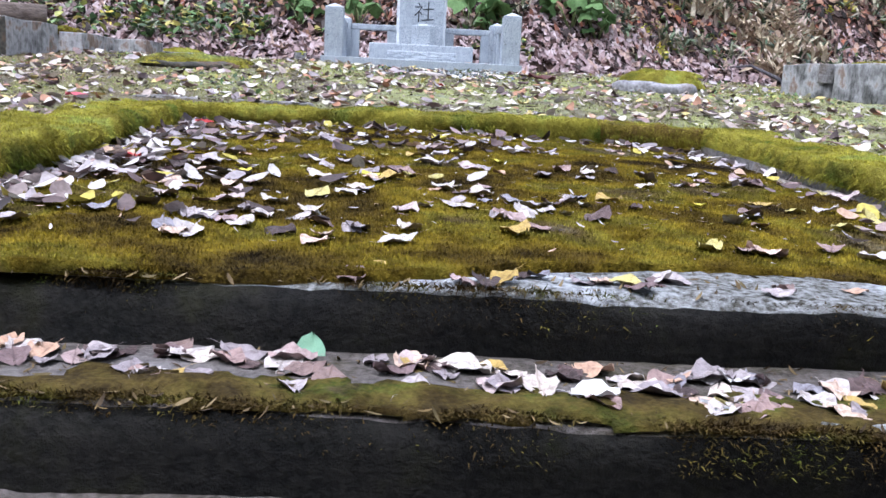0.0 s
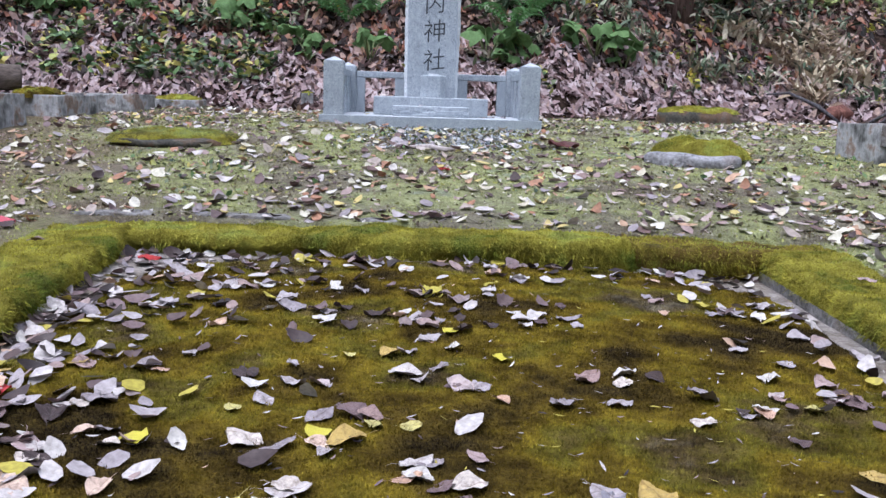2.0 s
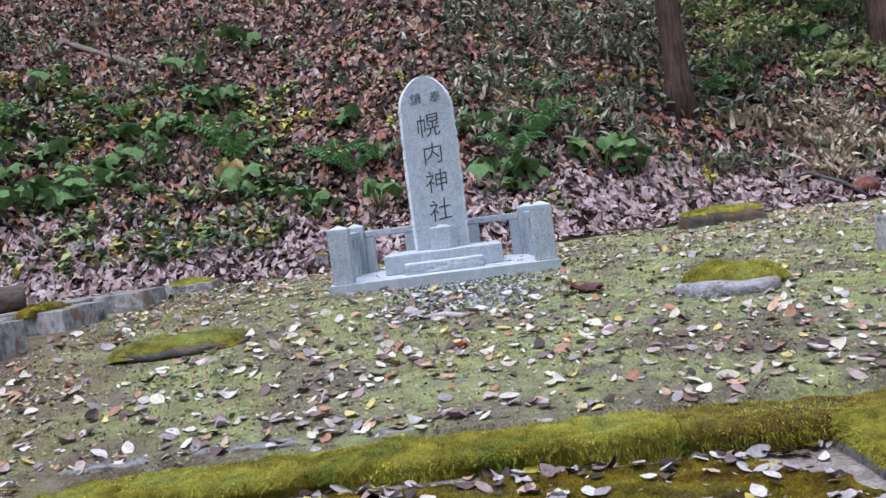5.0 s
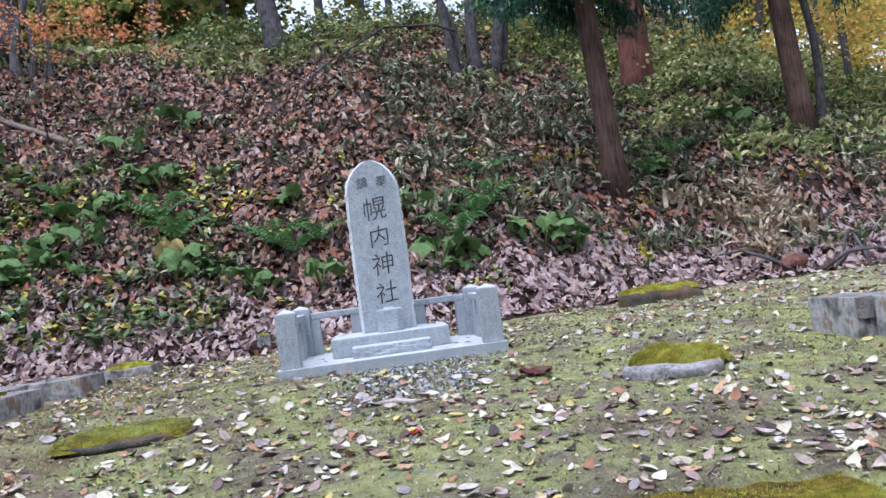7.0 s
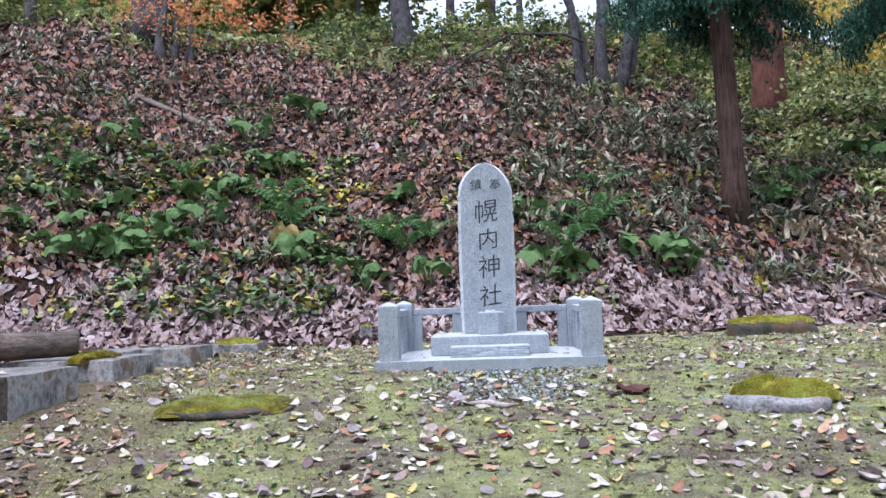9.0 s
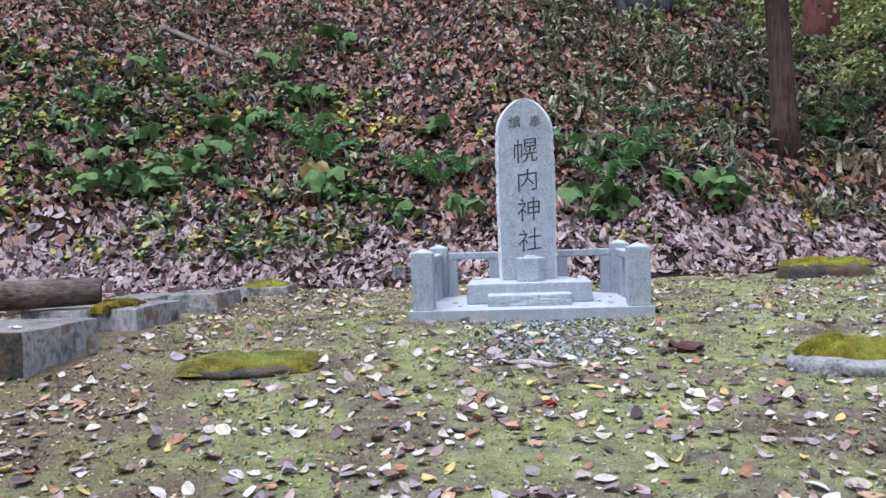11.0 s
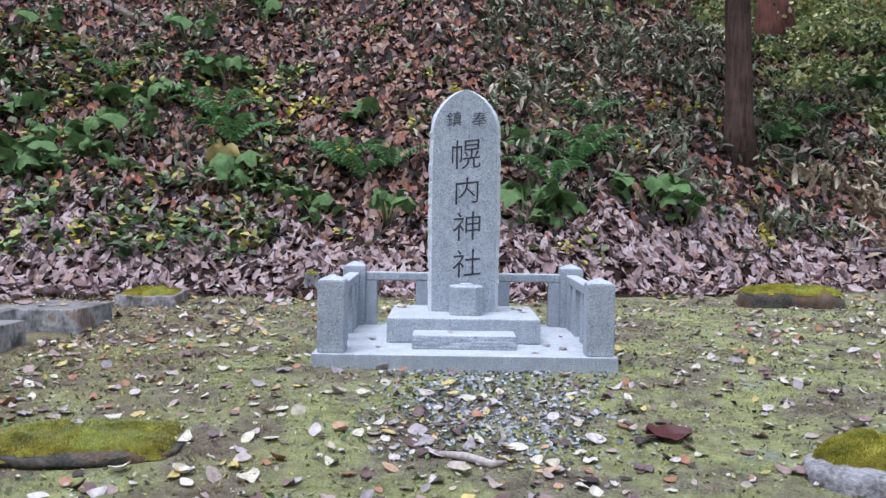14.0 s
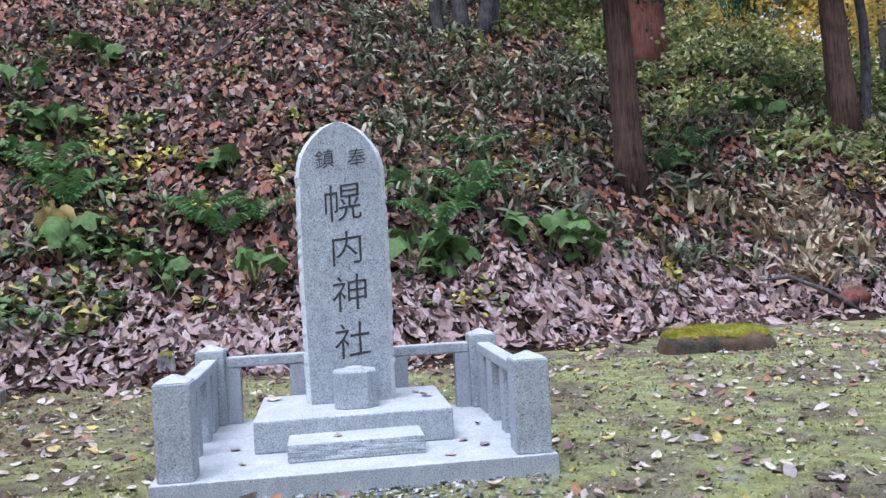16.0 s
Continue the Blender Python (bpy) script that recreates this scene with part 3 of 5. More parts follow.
def long_stone(name, a, b, width, top_a, top_b, low, material, label, seed, dip=0.04, face=ALGAE_SHADE):
    """A kerb stone with a rounded, mossy, uneven back, from a to b along its middle line."""
    a, b = Vector((*a, 0)), Vector((*b, 0))
    d = (b - a).normalized()
    s = Vector((d.y, -d.x, 0))
    n, prof = max(8, int((b - a).length / 0.04)), []
    for k in range(15):
        u = -1 + 2 * k / 14
        prof.append((0.5 * width * (abs(u) ** 0.55 if abs(u) < 1 else 1) * (1 if u > 0 else -1), -max(0, abs(u) - 0.84) / 0.16))
    verts, faces = [], []
    m = len(prof) + 4
    for i in range(n + 1):
        f = i / n
        c = a.lerp(b, f)
        top = top_a + (top_b - top_a) * f
        row = [(-0.5 * width + 0.02, low - top), (-0.5 * width + 0.012, -0.085)] + [(o, q * 0.05) for o, q in prof] + [(0.5 * width - 0.012, -0.085), (0.5 * width - 0.02, low - top)]
        for k, (o, q) in enumerate(row):
            p = c + s * o
            z = top + q
            if 1 < k < m - 2:
                z += dip * (value_noise(p.x * 3, p.y * 3, seed) - 0.5) * 2 + 0.032 * (value_noise(p.x * 11, p.y * 11, seed + 1) - 0.5) + 0.012 * (value_noise(p.x * 38, p.y * 38, seed + 5) - 0.5)
                p += s * (0.02 * (float(value_noise(p.x * 9, p.y * 9, seed + 2)) - 0.5)) * (abs(o) / (0.5 * width)) + s * 0.07 * (float(value_noise(f * 0.35 * n / 4, 0.5 + 0.5 * o, seed + 3)) - 0.5)
            verts.append((p.x, p.y, float(z)))
    for i in range(n):
        for k in range(m - 1):
            faces.append((i * m + k, i * m + k + 1, (i + 1) * m + k + 1, (i + 1) * m + k))
    faces.append(tuple(range(m))[::-1])
    faces.append(tuple(n * m + k for k in range(m)))
    ob = mesh_object(name, verts, faces, [material, face or material], smooth=True)
    for f in ob.data.polygons:
        k = min(v % m for v in f.vertices)
        f.material_index = 1 if face and (k == 0 or k >= m - 2) else 0
    return tagged(ob, label, "kerb", "forecourt kerb")


KERB_LABEL = "kerb stone thickly covered in golden-green moss beside the forecourt"
long_stone("kerb_stone", (-1.56, -7.62), (-1.61, -4.26), 0.41, -0.50, -0.402, -0.9, MOSS_GOLD, KERB_LABEL, 41, 0.022, None)
long_stone("kerb_stone", (-1.50, -4.38), (0.92, -4.42), 0.34, -0.392, -0.385, -0.9, MOSS_GOLD, KERB_LABEL, 45, 0.022, None)
long_stone("kerb_stone", (0.93, -4.43), (1.92, -4.45), 0.36, -0.40, -0.41, -0.9, MOSS_BROWN, "kerb stone under thin brownish moss beside the forecourt", 49, 0.022, None)
long_stone("kerb_stone", (1.74, -7.60), (1.70, -4.60), 0.40, -0.53, -0.41, -0.9, MOSS_GOLD, KERB_LABEL, 53, 0.022, CONCRETE)


def stone_step(front, back, top, low, name, label, material, seed):
    bm = bmesh.new()
    xs = np.arange(-1.95, 1.96, 0.025)
    rows = []
    for x in xs:
        w = 0.03 * float(value_noise(x * 2.5, seed, 61)) + 0.012 * float(value_noise(x * 11, seed, 62))
        e = 0.012 * float(value_noise(x * 4, seed, 63))
        w -= 0.055 * x + 0.03
        line = [(back + (front + 0.07 - back) * q, top + 0.003 * math.sin(q * 3)) for q in (0, 0.2, 0.35, 0.5, 0.62, 0.74, 0.85, 0.93)] + [(front + 0.07 + w, top - 0.002), (front + 0.02 + w, top - 0.012 - e), (front + w * 0.6, top - 0.035 - e), (front + w * 0.4, (top + low) / 2), (front + 0.01, low)]
        rows.append([bm.verts.new((x, y, z + 0.007 * (float(value_noise(x * 8, y * 8, seed)) - 0.5) + 0.008 * (float(value_noise(x * 27, y * 27 + z * 20, seed + 9)) - 0.5))) for y, z in line])
    for p, q in zip(rows, rows[1:]):
        for k in range(len(p) - 1):
            f = bm.faces.new((p[k], p[k + 1], q[k + 1], q[k]))
            # Faces below the nose take the colour with painted shade.
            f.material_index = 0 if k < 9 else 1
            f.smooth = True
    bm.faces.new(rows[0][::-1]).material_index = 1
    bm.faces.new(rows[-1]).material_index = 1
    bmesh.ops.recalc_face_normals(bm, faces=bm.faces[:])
    return tagged(part(name, bm, [material, ALGAE_SHADE]), label, "step", "entrance steps")


stone_step(-7.91, -7.50, -0.668, -0.84, "stone_step", "top concrete step with a worn pale edge and damp, shade-blackened riser", PALE_CONCRETE, 71)
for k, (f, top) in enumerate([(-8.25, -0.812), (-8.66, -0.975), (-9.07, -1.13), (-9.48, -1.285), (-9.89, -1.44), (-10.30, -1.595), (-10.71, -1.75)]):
    stone_step(f, f + 0.43, top, top - 0.17, "stone_step", "mossy concrete step with damp, shade-blackened riser and fallen leaves", TREAD, 72 + k)


def nose(f, x):
    """The front line of a step."""
    return f - 0.055 * np.asarray(x) - 0.01


for f, z, s in ((-8.25, -0.812, 3), (-8.66, -0.975, 5)):
    tagged(sheet("moss_strip", np.arange(-1.9, 1.91, 0.025), np.arange(f - 0.13, f + 0.30, 0.02), lambda x, y: z + 0.002 + 0.016 * value_noise(x * 16, y * 16, s) - 0.25 * np.clip(nose(f, x) + 0.065 - y, 0, 1), MOSS_STEP,
                 lambda x, y: (y > nose(f, x) + 0.02) & (value_noise(x * 3.1, y * 4, s) + 0.45 * value_noise(x * 12, y * 12, s + 1) - 3.8 * (y - nose(f, x)) - 0.5 * np.clip(x - 0.35, 0, 0.6) > 0.28), 0.012), "ragged strip of brown and olive moss along a step edge", "moss", kind="structure")
tagged(sheet("worn_patch", np.arange(0.30, 1.2, 0.025), np.arange(-8.29, -8.08, 0.02), lambda x, y: -0.806 + 0.004 * value_noise(x * 20, y * 20, 8) - 0.3 * np.clip(-8.28 - y, 0, 1), PALE_CONCRETE,
             lambda x, y: ((x - 0.62) / 0.26) ** 2 + ((y + 8.20 + 0.2 * (x - 0.6)) / 0.055) ** 2 + 0.9 * value_noise(x * 13, y * 13, 9) < 1.3, 0.006), "bare white patch worn into a concrete tread", "concrete", kind="structure")

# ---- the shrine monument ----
tagged(part("granite_slab", top_faces(block(-1.06, 1.06, 0.0, 1.76, -0.12, 0.052, 0.006)), [GRANITE, GRANITE_LIT]), "flat grey granite base slab on the mossy ground", "stone slab", "shrine monument")
tagged(part("granite_pedestal", top_faces(block(-0.577, 0.577, 0.56, 1.47, 0.052, 0.24, 0.012)), [GRANITE, GRANITE_LIT]), "grey granite pedestal block on the base slab", "pedestal", "shrine monument")
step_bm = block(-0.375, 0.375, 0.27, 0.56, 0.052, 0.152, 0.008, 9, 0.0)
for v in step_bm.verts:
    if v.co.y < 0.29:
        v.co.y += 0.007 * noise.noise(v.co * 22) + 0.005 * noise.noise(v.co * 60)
tagged(part("offering_step", top_faces(step_bm), [GRANITE, GRANITE_LIT]), "low granite offering step with rough split front on the slab", "stone step", "shrine monument")


def corner_post(x, y, label):
    bm = bmesh.new()
    h, w = 0.095, 0.557
    ring = [(-h, -h), (h, -h), (h, h), (-h, h)]
    lo = [bm.verts.new((px, py, 0.052)) for px, py in ring]
    hi = [bm.verts.new((px, py, w)) for px, py in ring]
    tip = bm.verts.new((0, 0, 0.6))
    for k in range(4):
        bm.faces.new((lo[k], lo[(k + 1) % 4], hi[(k + 1) % 4], hi[k]))
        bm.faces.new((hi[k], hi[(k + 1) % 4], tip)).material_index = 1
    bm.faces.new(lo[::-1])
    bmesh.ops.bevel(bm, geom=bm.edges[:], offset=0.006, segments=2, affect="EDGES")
    ob = tagged(part("corner_post", bm, [GRANITE, GRANITE_LIT]), label, "post", "monument fence posts")
    ob.location = (x, y, 0)


for x, y in ((-0.93, 0.13), (0.94, 0.13), (-0.93, 1.645), (0.94, 1.645)):
    corner_post(x, y, "square granite post with low pyramid cap on the base slab")


def fence_rail(x0, x1, y0, y1, stubs, label):
    rail = thing("fence_rail", label, "rail", group="monument fence rails")
    bm = block(x0, x1, y0, y1, 0.435, 0.505, 0.012)
    part("rail", top_faces(bm, 0.5), [GRANITE, GRANITE_LIT], rail)
    for a, b, c, d in stubs:
        part("baluster", block(a, b, c, d, 0.052, 0.436, 0.005), GRANITE, rail)


fence_rail(-0.835, 0.845, 1.595, 1.695, [(-0.835, -0.735, 1.60, 1.69), (-0.40, -0.29, 1.60, 1.69), (0.30, 0.41, 1.60, 1.69), (0.745, 0.845, 1.60, 1.69)], "low granite back rail on stub balusters behind the stele")
for x in (-0.93, 0.94):
    fence_rail(x - 0.05, x + 0.05, 0.225, 1.55, [(x - 0.045, x + 0.045, 0.62, 0.74), (x - 0.045, x + 0.045, 1.02, 1.20), (x - 0.045, x + 0.045, 1.30, 1.55)], "low granite side rail on stub balusters between corner posts")


# the stele: a pointed slab with hewn flanks
def stele_outline(z):
    """Half width at height z."""
    if z < 1.66:
        return 0.286 - 0.012 * abs(z - 1.0) + 0.004 * noise.noise(Vector((0, 0, z * 9)))
    f = min(1.0, (z - 1.66) / 0.345)
    return 0.276 * max(0.0, 1 - f ** 2.0) ** 0.62 + 0.004


stele = thing("stele", "tall pointed grey granite stele with carved black characters on its pedestal", "stone monument", group="shrine monument")
FACE_Y = 1.005
levels = [0.24 + (1.66 - 0.24) * k / 48 for k in range(49)] + [1.66 + 0.345 * (1 - (1 - k / 22) ** 1.8) for k in range(1, 23)]
bm = bmesh.new()
rings = []
for k, z in enumerate(levels):
    w = stele_outline(z)
    j = lambda s, q: s * 0.013 * noise.noise(Vector((q, 3.0 * s, z * 24))) + s * 0.010 * noise.noise(Vector((q, s, z * 75)))
    f = 1 if z < 1.9 else 0.6
    ring = [(-w + 0.026, FACE_Y), (0.0, FACE_Y), (w - 0.026, FACE_Y), (w + f * j(1, 1), FACE_Y + 0.035), (w + 0.006 + f * j(1, 2), FACE_Y + 0.12), (w - 0.03, FACE_Y + 0.20),
            (0.0, FACE_Y + 0.215), (-w + 0.03, FACE_Y + 0.20), (-w - 0.006 + f * j(-1, 2), FACE_Y + 0.12), (-w + f * j(-1, 1), FACE_Y + 0.035)]
    rings.append([bm.verts.new((px, py, z)) for px, py in ring])
for a, b in zip(rings, rings[1:]):
    n = len(a)
    for s in range(n):
        f = bm.faces.new((a[s], a[(s + 1) % n], b[(s + 1) % n], b[s]))
        f.material_index = 0 if s in (0, 1, 5, 6) else 1
bm.faces.new(rings[0][::-1])
bm.faces.new(rings[-1]).material_index = 1
part("stone_slab", bm, [GRANITE, CHIPPED], stele)


def carving(text, x, z, size, squeeze=1.0):
    """A carved character on the face of the stele, as a thin inlay of dark paint."""
    cu = bpy.data.curves.new("carved_character", "FONT")
    cu.body, cu.size, cu.align_x, cu.align_y, cu.extrude, cu.offset = text, size, "CENTER", "CENTER", 0.0015, -0.0012 if size > 0.2 else -0.001
    tmp = bpy.data.objects.new("carved_character_curve", cu)
    me = bpy.data.meshes.new_from_object(tmp)
    bpy.data.objects.remove(tmp)
    me.materials.clear()
    me.materials.append(CARVED)
    for v in me.vertices:
        q = v.co / size
        v.co.x += size * (0.05 * q.y * q.y + 0.010 * noise.noise(q * 5))
        v.co.y += size * (0.11 * q.x + 0.012 * noise.noise(q * 6 + Vector((7, 0, 0))))
    co = np.array([v.co for v in me.vertices])
    mid = (co.max(0) + co.min(0)) / 2
    me.transform(Matrix.Translation(-Vector(mid)))
    ob = new("carved_character", me)
    ob.parent = stele
    ob.matrix_local = pose(x, FACE_Y - 0.001, z, 90, 0, 0) @ Matrix.Diagonal((squeeze, 1, 1, 1))
    tagged(ob, "dark carved character")


for text, x, z, size in (("幌", 0.008, 1.495, 0.255), ("内", 0.018, 1.205, 0.23), ("神", 0.020, 0.925, 0.245), ("社", 0.024, 0.63, 0.24), ("鎮", -0.092, 1.772, 0.128), ("奉", 0.108, 1.772, 0.128)):
    carving(text, x, z, size)

urn = thing("incense_stand", "eight-sided granite incense stand with a small round lid before the stele", "incense stand", group="shrine monument")
bm = bmesh.new()
rings = []
for z, r in ((0.24, 0.125), (0.245, 0.13), (0.455, 0.13), (0.465, 0.122)):
    ring = []
    for px, py in ((-1, -0.55), (-0.55, -1), (0.55, -1), (1, -0.55), (1, 0.35), (0.55, 0.8), (-0.55, 0.8), (-1, 0.35)):
        ring.append(bm.verts.new((0.02 + r * px, 0.86 + r * py * 0.95, z)))
    rings.append(ring)
for a, b in zip(rings, rings[1:]):
    for s in range(8):
        bm.faces.new((a[s], a[(s + 1) % 8], b[(s + 1) % 8], b[s]))
bm.faces.new(rings[0][::-1])
bm.faces.new(rings[-1])
part("stand", bm, GRANITE, urn)
bm = bmesh.new()
bmesh.ops.create_cone(bm, cap_ends=True, segments=20, radius1=0.06, radius2=0.05, depth=0.018, matrix=Matrix.Translation((0.02, 0.84, 0.474)))
part("lid", bm, GRANITE_LIT, urn)


# ---- concrete blocks, slabs, stones and logs about the terrace ----
def ground_z(x, y):
    return float(height(x, y))


def old_block(x, y, yaw, sx, sy, top, label, seed, name="concrete_block", materials=(CONCRETE, RISER), group="old concrete footings"):
    low = ground_z(x, y) - 0.12
    bm = block(-sx / 2, sx / 2, -sy / 2, sy / 2, low, top, 0.012, 2, 0.008, seed)
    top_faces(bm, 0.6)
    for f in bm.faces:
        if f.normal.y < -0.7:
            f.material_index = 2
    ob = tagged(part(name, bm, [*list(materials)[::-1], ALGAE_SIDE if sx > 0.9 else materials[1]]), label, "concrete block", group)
    ob.matrix_world = pose(x, y, 0, 0, 0, yaw)
    return ob


def mossy_top(x, y, yaw, sx, sy, z, label, seed, name="moss_cushion", thick=0.03, material=MOSS_GOLD, square=3.2):
    """A cushion of moss lying on a stone."""
    bm = bmesh.new()
    n, m = 26, 18
    rows = []
    for j in range(m + 1):
        row = []
        for i in range(n + 1):
            u, v = -1 + 2 * i / n, -1 + 2 * j / m
            r = (abs(u) ** square + abs(v) ** square) ** (1 / square)
            k = max(abs(u), abs(v)) / r if r > 0 else 1.0
            r = max(abs(u), abs(v))
            edge = max(0.0, 1 - r ** 3)
            k *= 1.10 - 0.30 * float(value_noise(u * 2.6 + seed, v * 2.6, seed)) - 0.10 * float(value_noise(u * 9 + seed, v * 9, seed + 3))
            hgt = thick * edge ** 0.85 * (0.5 + 1.0 * float(value_noise(u * 3 + seed, v * 3, seed + 1))) + 0.006 * float(value_noise(u * 14, v * 14, seed))
            row.append(bm.verts.new((u * sx / 2 * k, v * sy / 2 * k, (hgt if edge > 0 else -0.03))))
        rows.append(row)
    for p, q in zip(rows, rows[1:]):
        for i in range(n):
            bm.faces.new((p[i], p[i + 1], q[i + 1], q[i])).smooth = True
    ob = tagged(part(name, bm, material), label, "moss", "moss cushions")
    ob.matrix_world = pose(x, y, z, 0, 0, yaw)


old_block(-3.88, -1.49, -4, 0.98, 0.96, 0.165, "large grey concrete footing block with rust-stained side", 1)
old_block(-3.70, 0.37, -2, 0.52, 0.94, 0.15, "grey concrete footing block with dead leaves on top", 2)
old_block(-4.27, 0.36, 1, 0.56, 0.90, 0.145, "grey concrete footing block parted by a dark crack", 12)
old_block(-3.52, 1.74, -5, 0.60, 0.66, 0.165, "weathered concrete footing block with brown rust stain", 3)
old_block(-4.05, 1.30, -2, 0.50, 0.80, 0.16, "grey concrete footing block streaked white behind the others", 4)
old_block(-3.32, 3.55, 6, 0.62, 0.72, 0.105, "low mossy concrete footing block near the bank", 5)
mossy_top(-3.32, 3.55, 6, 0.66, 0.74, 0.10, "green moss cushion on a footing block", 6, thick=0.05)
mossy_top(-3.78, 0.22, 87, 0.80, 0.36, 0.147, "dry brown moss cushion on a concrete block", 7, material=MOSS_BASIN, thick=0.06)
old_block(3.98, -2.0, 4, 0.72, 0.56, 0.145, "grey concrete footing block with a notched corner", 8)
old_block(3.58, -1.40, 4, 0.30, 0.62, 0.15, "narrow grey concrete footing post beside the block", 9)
plate = part("rim_plate", block(3.47, 3.60, -1.735, -1.705, -0.02, 0.148, 0.006), CONCRETE)
tagged(plate, "notched concrete lip cast onto the footing post", "concrete lip")
mossy_top(3.94, -1.9, 4, 0.60, 0.50, 0.147, "thin moss on top of the concrete block", 10, thick=0.015)


def flat_stone(x, y, yaw, sx, sy, rise, label, seed, material=STONE, sink=0.0):
    bm = bmesh.new()
    bmesh.ops.create_icosphere(bm, subdivisions=4, radius=1)
    for v in bm.verts:
        c = v.co
        p = Vector((math.copysign(abs(c.x) ** 0.6, c.x) * sx / 2, math.copysign(abs(c.y) ** 0.6, c.y) * sy / 2, math.copysign(abs(c.z) ** 0.5, c.z) * rise))
        p += 0.05 * min(sx, sy) * noise.noise_vector(p * 5 + Vector((seed, 0, 0))) + 0.012 * noise.noise_vector(p * 16 + Vector((seed, 0, 0)))
        v.co = p
    ob = tagged(part("flat_stone", bm, material, smooth=True), label, "stone", "stepping stones")
    ob.matrix_world = pose(x, y, ground_z(x, y) - sink, 0, 0, yaw)
    return ob


flat_stone(-1.92, -1.70, 6, 0.98, 0.62, 0.04, "flat dark stone slab under moss on the terrace", 1, ALGAE_SIDE)
mossy_top(-1.93, -1.68, 6, 1.08, 0.68, ground_z(-1.92, -1.70) + 0.03, "olive moss cushion over a flat stone slab", 12, "moss_pad", 0.055, MOSS_GOLD, 6.0)
flat_stone(1.93, -2.02, -16, 0.70, 0.48, 0.07, "pale grey stone with a mossy back on the terrace", 2)
mossy_top(2.03, -1.90, -14, 0.78, 0.50, ground_z(2, -1.96) + 0.055, "bright green moss cushion on a pale stone", 13, thick=0.10)
for x, y, yaw, sx, sy, k in ((-0.98, -4.06, -2, 0.52, 0.13, 21), (-1.62, -4.10, 6, 0.46, 0.15, 22), (-0.28, -4.10, 1, 0.22, 0.09, 23)):
    flat_stone(x, y, yaw, sx, sy, 0.022, "flat grey stone sunk flush behind the mossy kerb", k, CONCRETE, 0.014)
flat_stone(3.80, 4.18, -12, 1.16, 0.60, 0.21, "dark flat stone at the foot of the bank", 3, ALGAE_SIDE)
mossy_top(3.80, 4.19, -12, 1.22, 0.62, ground_z(3.78, 4.18) + 0.185, "thick green moss cushion on a dark flat stone", 14, thick=0.05)


def limb(name, points, radii, material, label, category, seg=12, wobble=0.12, seed=0, group=""):
    v, f = tube(points, radii, seg, wobble, seed)
    return tagged(mesh_object(name, v, f, material, smooth=True), label, category, group)


limb("log", [(-5.30, -0.34, 0.285), (-4.9, -0.22, 0.295), (-4.45, -0.06, 0.30), (-3.90, 0.14, 0.30)], [0.125, 0.135, 0.13, 0.12], LOG_WOOD, "weathered cut log lying across the concrete blocks", "log", 16, 0.1, 2)
old_block(-1.80, 4.88, 8, 0.17, 0.17, 0.24, "short weathered concrete post with a mossy top", 15, "concrete_post", group="")
mossy_top(-1.80, 4.88, 8, 0.18, 0.18, 0.235, "small moss tuft on a concrete post", 16, thick=0.02)
limb("fallen_branch", [(-6.5, -1.45, -0.06), (-6.0, -1.25, -0.03), (-5.5, -1.1, -0.05), (-5.1, -1.02, -0.04)], [0.035, 0.05, 0.045, 0.03], GREY_BARK, "fallen grey branch in the leaf litter", "branch", 8, 0.3, 5)
tz = lambda x, y, up: (x, y, ground_z(x, y) + up)
limb("driftwood_stick", [tz(-0.17, -1.80, 0.012), tz(-0.02, -1.90, 0.025), tz(0.10, -1.98, 0.015), tz(0.17, -1.94, 0.02)], [0.012, 0.022, 0.02, 0.008], plain_leaf("bleached_wood", (0.50, 0.44, 0.43)), "short bleached curl of wood on the moss", "stick", 8, 0.3, 6)

# ---- trees ----
def hill_point(x, y, up=0.0):
    return (x, y, ground_z(x, y) + up)


def blades(name, template, places, sizes, material, label, category, seed, droop=0.0, parent=None, curl=0.3):
    """Foliage: leaves at the given places, turned at random, hanging by droop."""
    rng = np.random.default_rng(seed)
    n = len(places)
    ob = scattered(name, template, np.asarray(places), np.asarray(sizes), rng.random(n) * 6.283, droop + rng.normal(0, 0.5, n), rng.normal(0, 0.6, n), curl * (0.4 + rng.random(n)), material, label, category, rng)
    if parent:
        ob.parent = parent
    return ob


